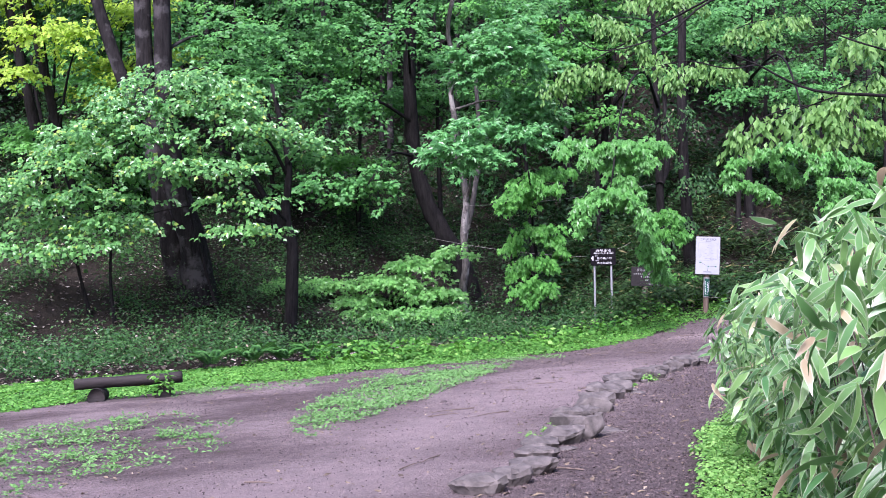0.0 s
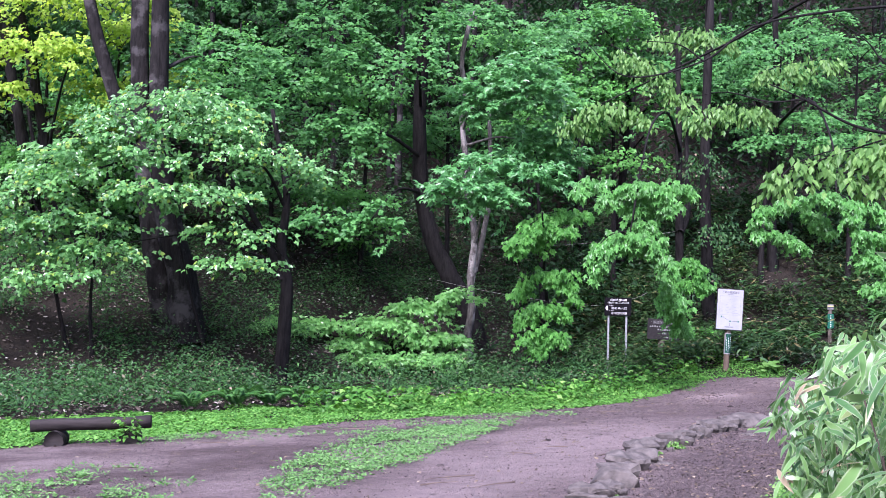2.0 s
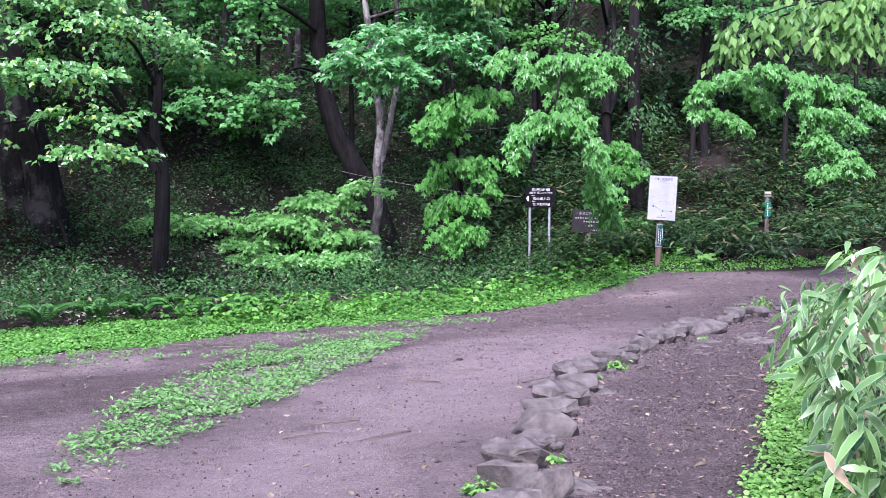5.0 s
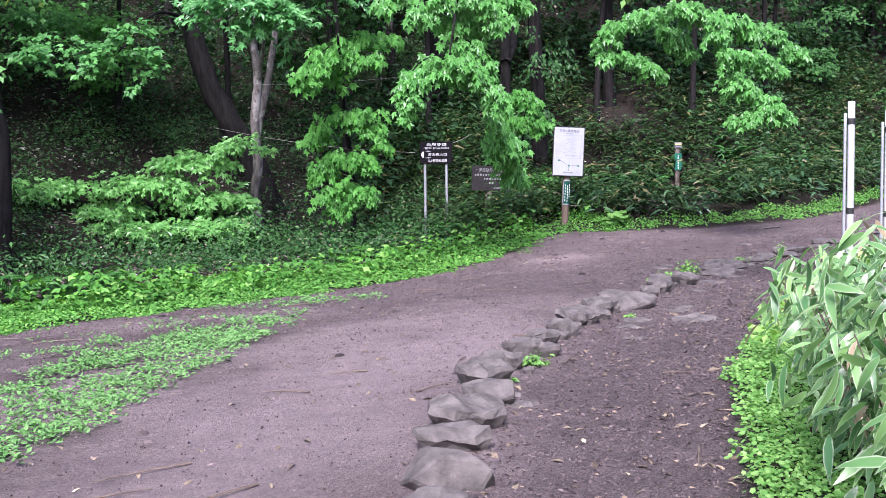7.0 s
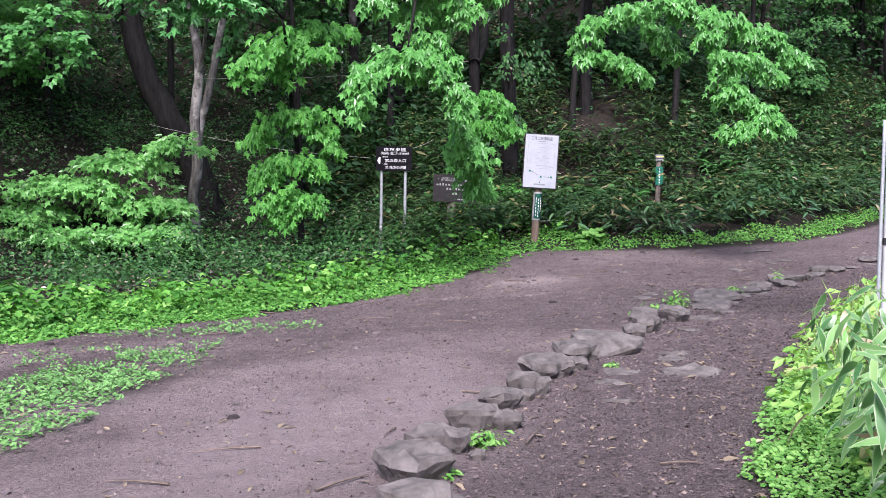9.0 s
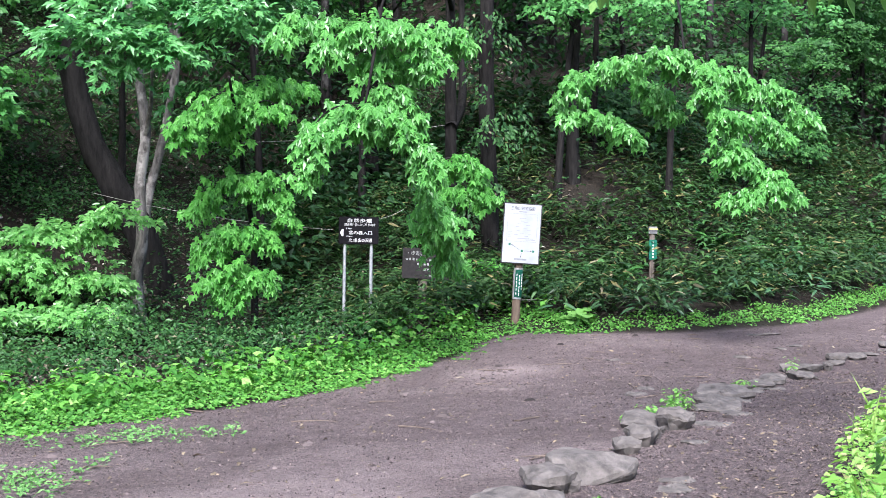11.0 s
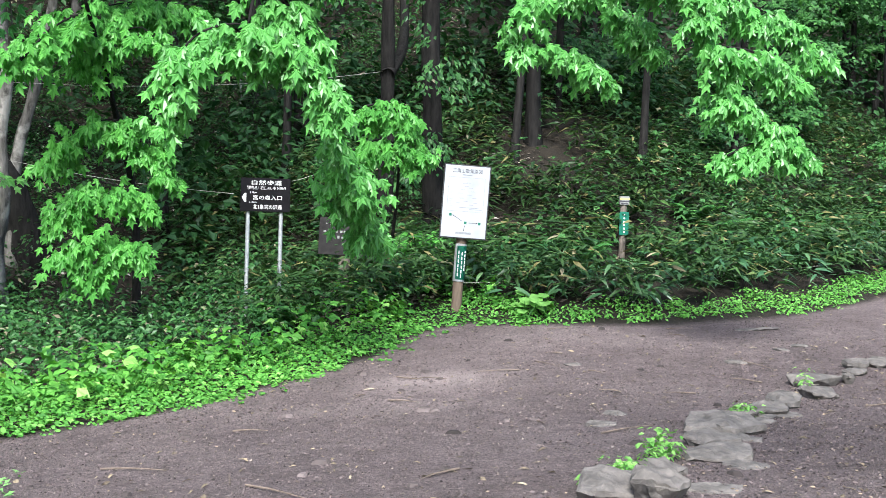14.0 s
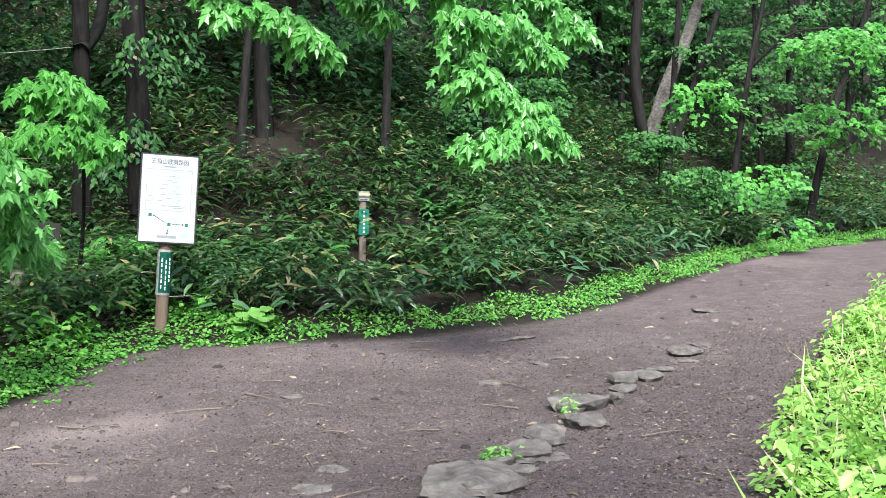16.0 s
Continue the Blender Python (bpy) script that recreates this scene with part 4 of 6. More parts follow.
# crown colours carry the wood's shade; tall crowns also shade the slope
protos = [forest_tree(13, 2.8, "tall forest tree with a dark trunk and a crown coloured as shaded", SHADED_FOREST_LEAF, BARK_DARK, 0.32),
          forest_tree(8, 2.3, "mid-height forest maple with a layered crown coloured as shaded", SHADE_MAPLE, BARK_DARK, 0.3),
          forest_tree(17, 3.4, "very tall forest tree with a dark trunk and dense crown", SHADED_FOREST_LEAF, BARK_LICHEN, 0.5),
          forest_tree(6, 1.9, "young forest tree with leaf colour darkened for shade", SHADE_MAPLE, BARK_DARK, 0.3)]
spots = []
tries = np.random.default_rng(21)
while len(spots) < 120:
    x = tries.uniform(-32, 44)
    y = far_edge(x) + tries.uniform(7.5 if x < 4 else 6.0, 36)
    if y > 75 or any((x - a) ** 2 + (y - b) ** 2 < 4.5 for a, b in spots) or (17 < x < 25 and y < 46) or (-8 < x < 5 and y < 39.5) or (7 < x < 18 and y < 44) or (-20 < x < -5 and y < 34):
        continue
    spots.append((x, y))
spots += [(-17, 35.5), (-15, 37.5), (-12.5, 36), (-9.5, 39), (-19, 37), (-22, 36), (-6.5, 41), (-16.5, 40), (-11, 41), (-8, 42), (-5.5, 42), (-3.2, 41), (-0.8, 42.5), (1.6, 41.5), (3.6, 43), (-1.5, 46)]
for k, (x, y) in enumerate(spots):
    kind = int(tries.choice((0, 1, 1, 2, 2, 3, 3)))
    m = pose(x, y, H(x, y), 0, 0, tries.uniform(0, 360))
    if k < 4:
        protos[k].matrix_world = m
    else:
        copy_thing(protos[kind], m)


# ---- undergrowth ----
def scatter(n, x0, x1, y0, y1, keep):
    x, y = rng.uniform(x0, x1, n), rng.uniform(y0, y1, n)
    k = keep(x, y)
    return x[k], y[k]


def patchy(x, y, f=1.0, ph=0.0):
    return 0.6 * vnoise(x, y, 1.1 / f, ph) + 0.4 * vnoise(x, y, 0.4 / f, ph + 3)


def low_plants(x, y, per, size, shape, tall, spread, droop=0.3):
    """Rosettes of leaves at different heights round each spot."""
    n = len(x)
    a = rng.uniform(0, 6.28, (n, per))
    hgt = np.broadcast_to(np.asarray(tall, float), (n,))[:, None] * rng.uniform(0.25, 1, (n, per)) * rng.uniform(0.6, 1.3, (n, 1))
    out = np.stack((np.cos(a), np.sin(a), np.zeros_like(a)), -1)
    p = np.stack((x, y, height(x, y)), -1)[:, None] + out * spread * rng.uniform(0.1, 1, (n, per, 1))
    p[..., 2] += hgt
    d = out + V3((0, 0, -droop)) + rng.normal(size=p.shape) * 0.25
    nn = V3((0, -0.2, 1)) + rng.normal(size=p.shape) * 0.3
    s = size * rng.uniform(0.7, 1.3, n * per)
    return leaves(shape, p.reshape(-1, 3), d.reshape(-1, 3), nn.reshape(-1, 3), s)


def clear_of_waymark(x, y):
    """Keeps the waymark post's face free of tall leaves."""
    return (np.abs((x - 9.7) - (y - 33.4) * 0.36) > 0.32) | (y < 31.2) | (y > 33.5)


def behind(x, y):
    return y - far_edge(x)


def bank_depth(x):
    """How far the low herbs reach up the bank."""
    return np.interp(x, (-14, -5, 0, 3, 5, 7), (4.2, 4.2, 3.4, 2.3, 1.6, 1.2))


bx, by = scatter(44000, -14, 7.5, 12, 34, lambda x, y: ((x - 6.1) ** 2 + (y - 29.7) ** 2 > 0.6) & (behind(x, y) > -0.5 + 1.0 * patchy(x, y, 1.6)) & (behind(x, y) < bank_depth(x) * (0.75 + 0.5 * patchy(x, y, 1.3))))
stuff("herb_bank", low_plants(bx, by, 5, 0.062, LOBED_LEAF, 0.03 + 0.17 * np.clip(behind(bx, by) / 1.1, 0, 1) * np.clip((bx + 5) / 6, 0.2, 1), 0.11), HERB, "bright green low herbs on the bank's edge", "herbs")
bx, by = scatter(52000, -14, 7, 12, 34, lambda x, y: (behind(x, y) > -0.45 + 0.7 * patchy(x, y, 1.6)) & (behind(x, y) < 0.75 * bank_depth(x) + 0.5 * patchy(x, y, 2)))
stuff("bank_carpet", low_plants(bx, by, 5, 0.045, ROUND_LEAF, 0.07, 0.09), CARPET, "carpet of tiny lime green herbs at the bank's foot", "herbs")
bx, by = scatter(6000, -12, 7, 14, 36, lambda x, y: (x > -3.5) & (behind(x, y) > 0.9) & (behind(x, y) < 3.0) & (patchy(x, y, 1.6, 2) > 0.42))
stuff("tall_herbs", low_plants(bx, by, 9, 0.13, LOBED_LEAF, 0.42, 0.2), HERB, "knee-high lush herbs behind the bank's edge", "herbs")
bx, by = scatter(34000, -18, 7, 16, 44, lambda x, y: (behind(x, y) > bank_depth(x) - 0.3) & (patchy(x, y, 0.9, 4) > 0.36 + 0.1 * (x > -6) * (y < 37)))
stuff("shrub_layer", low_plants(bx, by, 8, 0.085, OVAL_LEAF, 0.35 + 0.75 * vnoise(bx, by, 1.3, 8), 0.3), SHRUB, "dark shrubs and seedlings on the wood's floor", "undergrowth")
bx, by = scatter(24000, 6.2, 26, 28, 42, lambda x, y: ((x - 6.1) ** 2 + (y - 29.7) ** 2 > 0.5) & (behind(x, y) > -0.25 + 0.7 * patchy(x, y, 1.8)) & (behind(x, y) < 0.55 + 0.6 * patchy(x, y, 1.1)))
stuff("herb_bank", low_plants(bx, by, 8, 0.06, OVAL_LEAF, 0.04 + 0.12 * np.clip(behind(bx, by) / 0.8, 0, 1), 0.12), CARPET, "strip of bright green herbs along the path", "herbs")


def bamboo_grass(x, y, per, size, tall, shape, spread=0.2):
    """Bamboo grass: fans of long leaves round the tips of thin canes."""
    n = len(x)
    a = rng.uniform(0, 6.28, (n, per))
    top = np.stack((x, y, height(x, y) + tall * rng.uniform(0.45, 1.1, n)), -1)
    out = np.stack((np.cos(a), np.sin(a), rng.uniform(-0.35, 0.45, a.shape)), -1)
    p = top[:, None] + rng.normal(size=out.shape) * V3((spread, spread, spread * 0.8)) * 0.5 + out * 0.03
    nn = V3((0, -0.15, 1)) + rng.normal(size=p.shape) * 0.3
    return leaves(shape, p.reshape(-1, 3), out.reshape(-1, 3), nn.reshape(-1, 3), size * rng.uniform(0.65, 1.2, n * per))


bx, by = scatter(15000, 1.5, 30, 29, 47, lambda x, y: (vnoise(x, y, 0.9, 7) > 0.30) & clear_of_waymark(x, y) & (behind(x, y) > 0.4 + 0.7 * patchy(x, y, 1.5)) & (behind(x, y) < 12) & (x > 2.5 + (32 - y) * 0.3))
stuff("bamboo_grass", bamboo_grass(bx, by, 8, 0.28, 0.62, LONG_LEAF), SHADED_SASA, "dense bamboo grass covering the hillside, shade put into its colour", "bamboo grass")
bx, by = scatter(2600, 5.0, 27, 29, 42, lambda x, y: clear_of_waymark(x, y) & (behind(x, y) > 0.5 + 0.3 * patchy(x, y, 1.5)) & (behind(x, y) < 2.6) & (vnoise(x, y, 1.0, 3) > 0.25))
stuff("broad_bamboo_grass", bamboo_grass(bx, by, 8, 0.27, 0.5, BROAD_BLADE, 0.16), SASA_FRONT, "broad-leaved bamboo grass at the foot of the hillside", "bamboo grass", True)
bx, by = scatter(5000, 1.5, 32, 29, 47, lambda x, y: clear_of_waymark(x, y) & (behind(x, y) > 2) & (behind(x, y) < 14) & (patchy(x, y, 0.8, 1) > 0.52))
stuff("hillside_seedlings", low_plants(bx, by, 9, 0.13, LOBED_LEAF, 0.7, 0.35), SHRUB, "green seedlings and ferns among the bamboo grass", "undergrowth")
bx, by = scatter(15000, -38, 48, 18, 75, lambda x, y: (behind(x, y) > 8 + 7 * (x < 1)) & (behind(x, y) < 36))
stuff("hill_thicket", low_plants(bx, by, 12, 0.25, OVAL_LEAF, 1.9, 0.8), SHADED_FOREST_LEAF, "leafy thicket on the wooded hill, shade put into its colour", "undergrowth")

# herb patches on the trodden earth
def patch_density(x, y):
    """How thickly the low herbs grow on the trodden earth."""
    mid = np.interp(y, (11, 14, 17, 19.5, 21), (-1.85, -1.55, -1.0, 0.0, 0.6))
    half = np.interp(y, (11, 12, 14, 17, 19, 20.5), (0.15, 0.45, 0.85, 1.05, 0.75, 0.3))
    main = np.clip(1.5 - 1.5 * np.abs((x - mid) / half) ** 2, 0, 1) * np.interp(y, (10.8, 11.6, 18.5, 21), (0, 1, 0.9, 0)) * np.clip((patchy(x, y, 1.9) - 0.30) * 3.2, 0.05, 1)
    left = np.clip(2.2 - 2.2 * (((x + 4.9) / 2.4) ** 2 + ((y - 10.8) / 3.6) ** 2), 0, 1) * np.clip((patchy(x, y, 2.6, 1) - 0.52) * 4.5, 0.04, 0.7)
    strip = np.exp(-((y - 18.6 - 0.35 * (x + 3)) / 0.9) ** 2) * (np.abs(x + 2.5) < 2.4) * np.clip((patchy(x, y, 2.4, 5) - 0.45) * 2, 0.02, 0.5)
    tail = np.exp(-((y - 21.9) / 0.4) ** 2 - ((x - 0.6) / 0.9) ** 2) * 0.45
    return np.clip(main + left + strip + tail, 0, 1)


bx, by = scatter(80000, -9, 2, 6, 23, lambda x, y: patch_density(x, y) > 0.01)
keep = rng.random(len(bx)) < patch_density(bx, by) * 0.5
stuff("path_herbs", low_plants(bx[keep], by[keep], 6, 0.045, OVAL_LEAF, 0.06, 0.05, -0.45), HERB_PALE, "pale green trodden herbs growing on the path", "herbs")
bx, by = scatter(22000, -10, 7, 14, 30, lambda x, y: (behind(x, y) > -1.1) & (behind(x, y) < 0.2))
keep = rng.random(len(bx)) < np.clip(1.1 + behind(bx, by), 0, 1) ** 2 * np.clip(vnoise(bx, by, 0.8, 4) * 1.6 - 0.3, 0, 1)
stuff("bank_fringe", low_plants(bx[keep], by[keep], 5, 0.045, ROUND_LEAF, 0.03, 0.05), HERB, "sparse low herbs creeping onto the path's edge", "herbs")

# broad herbs on the verge
bx, by = scatter(4200, 4, 20, 14, 34, lambda x, y: (x - hedge_edge(y) > 0.1) & (x - hedge_edge(y) < 2.4) & (patchy(x, y, 1.2, 6) > 0.4))
stuff("verge_weeds", low_plants(bx, by, 8, 0.11, OVAL_LEAF, 0.32, 0.14), SUNNY_HERB, "knee-high broad-leaved weeds on the verge", "herbs")

# dead leaves and twigs on the ground
bx, by = scatter(34000, -18, 9, 15, 45, lambda x, y: behind(x, y) > bank_depth(x) - 0.2)
n = len(bx)
ang = rng.uniform(0, 6.28, n)
stuff("leaf_litter", leaves(OVAL_LEAF, np.stack((bx, by, height(bx, by) + rng.uniform(0.01, 0.06, n)), -1), np.stack((np.cos(ang), np.sin(ang), rng.normal(size=n) * 0.3), -1), rng.normal(size=(n, 3)) * 0.45 + V3((0, 0, 1)), rng.uniform(0.06, 0.14, n)),
      LITTER, "brown dead leaves on the wood's floor", "leaf litter")
bx, by = scatter(30000, -9, 18, 4, 34, lambda x, y: (behind(x, y) < 0.2) & (x < hedge_edge(y) + 0.4))
near_hedge = np.exp(-np.abs(hedge_edge(by) - bx) * 0.9)
keep = rng.random(len(bx)) < 0.25 + 0.75 * near_hedge
bx, by = bx[keep], by[keep]
n = len(bx)
ang = rng.uniform(0, 6.28, n)
stuff("path_litter", leaves(LONG_LEAF, np.stack((bx, by, height(bx, by) + 0.012), -1), np.stack((np.cos(ang), np.sin(ang), rng.normal(size=n) * 0.08), -1), rng.normal(size=(n, 3)) * 0.2 + V3((0, 0, 1)), 0.03 + 0.15 * rng.random(n) ** 2),
      STRAW, "dry leaf scraps scattered on the trodden earth", "leaf litter")
bx, by = scatter(200000, -5, 14, 6, 30, lambda x, y: (behind(x, y) < 0.1) & (x < hedge_edge(y) + 0.2))
side_of = bx - np.interp(by, STONE_Y, STONE_X)
keep = rng.random(len(bx)) < np.clip(0.28 + 0.72 * (side_of > 0) + 0.5 * np.clip((by - 18) / 5, 0, 1), 0, 1) * (0.3 + 0.7 * vnoise(bx, by, 0.7, 2))
bx, by = bx[keep], by[keep]
n = len(bx)
CRUMB = (V3([(-.5, -.4, -.2), (.55, -.35, -.2), (.05, .55, -.2), (0, .05, .45)]), V3([(0, 1, 3), (1, 2, 3), (2, 0, 3)]))
ang = rng.uniform(0, 6.28, n)
stuff("earth_crumbs", leaves(CRUMB, np.stack((bx, by, height(bx, by) + 0.004), -1), np.stack((np.cos(ang), np.sin(ang), rng.normal(size=n) * 0.2), -1), V3((0, 0, 1)) + rng.normal(size=(n, 3)) * 0.2, 0.008 + 0.016 * rng.random(n) ** 2.5),
      CRUMBS, "crumbs of dark earth, bark and gravel on the path", "gravel")
bx, by = scatter(240000, -2, 14, 6, 28, lambda x, y: (behind(x, y) < 0) & (x < hedge_edge(y) + 0.1))
side_of = bx - np.interp(by, STONE_Y, STONE_X)
keep = rng.random(len(bx)) < np.clip(0.9 * (side_of > 0) + 0.35 * np.clip((by - 19) / 5, 0, 1) + 0.06, 0, 1) * (0.35 + 0.65 * vnoise(bx, by, 0.6, 12))
bx, by = bx[keep], by[keep]
n = len(bx)
ang = rng.uniform(0, 6.28, n)
stuff("bark_shreds", leaves(OVAL_LEAF, np.stack((bx, by, height(bx, by) + 0.008), -1), np.stack((np.cos(ang), np.sin(ang), rng.normal(size=n) * 0.25), -1), V3((0, 0, 1)) + rng.normal(size=(n, 3)) * 0.5, 0.010 + 0.034 * rng.random(n) ** 2),
      SHREDS, "dark shreds of bark and leaf trodden into the earth", "leaf litter")
bx, by = scatter(1300, -3, 18, 8, 34, lambda x, y: (behind(x, y) < -0.2) & (x < hedge_edge(y) - 0.1))
keep = rng.random(len(bx)) < np.clip((by - 14) / 8, 0.12, 1)
bx, by = bx[keep], by[keep]
n = len(bx)
ring = [(0.5 * math.cos(a), 0.36 * math.sin(a), -0.1) for a in np.arange(6) * math.pi / 3] + [(0.26 * math.cos(a + 0.4), 0.2 * math.sin(a + 0.4), 0.12) for a in np.arange(4) * math.pi / 2]
CHIP = (V3(ring), V3([(0, 1, 6), (1, 2, 7), (2, 3, 7), (3, 4, 8), (4, 5, 9), (5, 0, 9), (1, 7, 6), (3, 8, 7), (4, 9, 8), (0, 6, 9), (6, 7, 8), (6, 8, 9)]))
ang = rng.uniform(0, 6.28, n)
stuff("sunken_stones", leaves(CHIP, np.stack((bx, by, height(bx, by) + 0.002), -1), np.stack((np.cos(ang), np.sin(ang), np.zeros(n)), -1), V3((0, 0, 1)) + rng.normal(size=(n, 3)) * 0.08, 0.04 + 0.16 * rng.random(n) ** 3),
      CRUMBS, "small stones and clods sunk in the trodden earth", "gravel")
twigs = []
for k in range(150):
    x = rng.uniform(-6, 9)
    y = rng.uniform(8, 29)
    if behind(x, y) > -0.2 or x > hedge_edge(y) - 0.1:
        continue
    a, L = rng.uniform(0, 6.28), rng.uniform(0.15, 0.6)
    pts = [(x + math.cos(a) * L * s, y + math.sin(a) * L * s, H(x + math.cos(a) * L * s, y + math.sin(a) * L * s) + 0.012 + 0.03 * s * (1 - s)) for s in (0, 0.4, 0.7, 1)]
    twigs.append(tube(pts, 0.008, 0.003, 5, 0.1, 0, 2))
stuff("fallen_twigs", join(twigs), TWIG, "thin dry twigs lying on the path", "twigs")
pale = [(4.72, 26.05), (4.9, 25.84), (5.0, 25.88), (5.2, 25.75)]
thing_stick = thing("fallen_branch", (*pale[0], H(*pale[0])), "pale dry fallen branch on the path", "branch")
stem_part("branch_stem", tube([(x, y, H(x, y) + 0.02) for x, y in pale], 0.008, 0.003, 6, 0.2), TWIG, thing_stick, (*pale[0], H(*pale[0])))

# ---- bamboo grass beside the path ----
def hedge_keep(x, y):
    d = x - hedge_edge(y)
    return (d > np.interp(y, (2, 6, 8.5, 10, 14), (0.42, 0.47, 0.36, 0.46, 0.55)) + 0.25 * patchy(x, y, 2)) & (d < 3.0)


hx, hy = scatter(4400, 0.9, 9, 1.9, 16.5, hedge_keep)
keep = rng.random(len(hx)) < np.interp(hy, (1, 7, 10, 14, 16.5), (1, 0.9, 0.75, 0.45, 0.1))
hx, hy = hx[keep], hy[keep]
n = len(hx)
tall = np.interp(hy, (1, 3, 5, 8, 13, 16.5), (1.6, 1.66, 1.5, 1.15, 0.8, 0.5)) * np.clip(0.55 + (hx - hedge_edge(hy)) * 0.55, 0.45, 1.15)
fans, canes = [], []
for level in (1.04, 0.92, 0.8, 0.67, 0.54, 0.4, 0.28):
    per = 5
    a = rng.uniform(0, 6.28, (n, per))
    lean = np.stack((-0.2 + np.clip(rng.normal(size=n) * 0.16, -0.2, 0.3), rng.normal(size=n) * 0.2), -1) * level
    top = np.stack((hx + lean[:, 0], hy + lean[:, 1], height(hx, hy) + tall * level * rng.uniform(0.85, 1.1, n)), -1)
    out = np.stack((np.cos(a) - 0.2, np.sin(a) - 0.15, rng.uniform(-1.5, 0.15, a.shape)), -1)
    p = top[:, None] + rng.normal(size=out.shape) * 0.05
    nn = V3((-0.15, -0.2, 1)) + rng.normal(size=p.shape) * 0.55
    fans.append(leaves(BROAD_BLADE, p.reshape(-1, 3), out.reshape(-1, 3), nn.reshape(-1, 3), rng.uniform(0.6, 1.2, n * per) * np.repeat(np.interp(hy, (2, 5, 9), (0.21, 0.185, 0.165)), per)))
for k in range(0, n, 2):
    canes.append(tube(((hx[k], hy[k], H(hx[k], hy[k]) - 0.05), (hx[k] - 0.1, hy[k], H(hx[k], hy[k]) + tall[k] * 0.6), (hx[k] - 0.24, hy[k], H(hx[k], hy[k]) + tall[k])), 0.005, 0.003, 4, 0.02, 0, 2))
stuff("bamboo_grass_hedge", join(fans), SASA_NEAR, "tall pale-edged bamboo grass beside the path, some leaves withered", "bamboo grass", True).data.attributes.new("margin", "FLOAT", "POINT").data.foreach_set("value", np.tile(np.array((0.6, 1, 0, 1, 1, 0, 1, 1, 0, 1, 1, 0, 1, 1), np.float32), sum(len(v) for v, f in fans) // 14))
stuff("bamboo_grass_canes", join(canes), TWIG, "thin dry canes of the bamboo grass", "bamboo grass")
bx, by = scatter(40000, 1.2, 8, 5, 18, lambda x, y: (x - hedge_edge(y) > 0.25 * patchy(x, y, 3) - 0.08) & (x - hedge_edge(y) < 1.6))
stuff("verge_herbs", low_plants(bx, by, 6, 0.032, ROUND_LEAF, 0.08, 0.07), LIME_HERB, "carpet of tiny lime green herbs under the bamboo grass", "herbs")
bx, by = scatter(30000, 3, 20, 17, 34, lambda x, y: (x - hedge_edge(y) > 0.22 * patchy(x, y, 3) - 0.08) & (x - hedge_edge(y) < 2.6))
stuff("verge_herbs", low_plants(bx, by, 7, 0.042, ROUND_LEAF, 0.11, 0.09), SUNNY_HERB, "lime green low herbs on the sunny verge", "herbs")
bx, by = scatter(5200, 5, 20, 16, 34, lambda x, y: (x - hedge_edge(y) > 0.15) & (x - hedge_edge(y) < 2.6))
n = len(bx)
stuff("verge_grass", leaves(BLADE, np.stack((bx, by, height(bx, by)), -1), rng.normal(size=(n, 3)) * V3((0.35, 0.35, 0.1)) + V3((0, 0, 1)), rng.normal(size=(n, 3)) + V3((0, -1, 0)), rng.uniform(0.2, 0.55, n)), GRASS, "thin pale grass on the verge", "grass")


# ---- edging stones ----
def rock(name, x, y, a, b, c, turn, label, group, sink=0.27, tilt=0.0):
    """An angular field stone, flat on top, its foot in the earth."""
    bm = bmesh.new()
    for k in range(18):
        q = Vector((rng.normal(), rng.normal(), rng.normal())).normalized()
        q = Vector((q.x * abs(q.x) ** -0.25 if q.x else 0, q.y * abs(q.y) ** -0.25 if q.y else 0, q.z))
        z = max(-0.8, min(0.62 + 0.1 * rng.normal(), q.z * 1.3))
        bm.verts.new((q.x * a * 0.5 * rng.uniform(0.85, 1.08), q.y * b * 0.5 * rng.uniform(0.85, 1.08), z * c * 0.62))
    bmesh.ops.convex_hull(bm, input=bm.verts)
    for v in [v for v in bm.verts if not v.link_faces]:
        bm.verts.remove(v)
    bmesh.ops.dissolve_limit(bm, angle_limit=0.2, verts=bm.verts, edges=bm.edges)
    bmesh.ops.bevel(bm, geom=bm.edges[:], offset=min(a, b, c) * 0.045, segments=1, affect="EDGES", profile=0.6)
    bmesh.ops.triangulate(bm, faces=bm.faces[:])
    bmesh.ops.subdivide_edges(bm, edges=[e for e in bm.edges if e.calc_length() > 0.12], cuts=1)
    for v in bm.verts:
        v.co += 0.012 * noise.noise_vector(v.co * 9 + Vector((x, y, 0)))
    me = bpy.data.meshes.new(name)
    bm.to_mesh(me)
    bm.free()
    me.materials.append(STONE)
    me.polygons.foreach_set("use_smooth", np.full(len(me.polygons), False))
    ob = new(name, me)
    ob.matrix_world = pose(x, y, H(x, y) + c * (0.5 - sink), rng.normal() * 2.5, rng.normal() * 3 + tilt, turn)
    return tagged(ob, label, "stone", group)


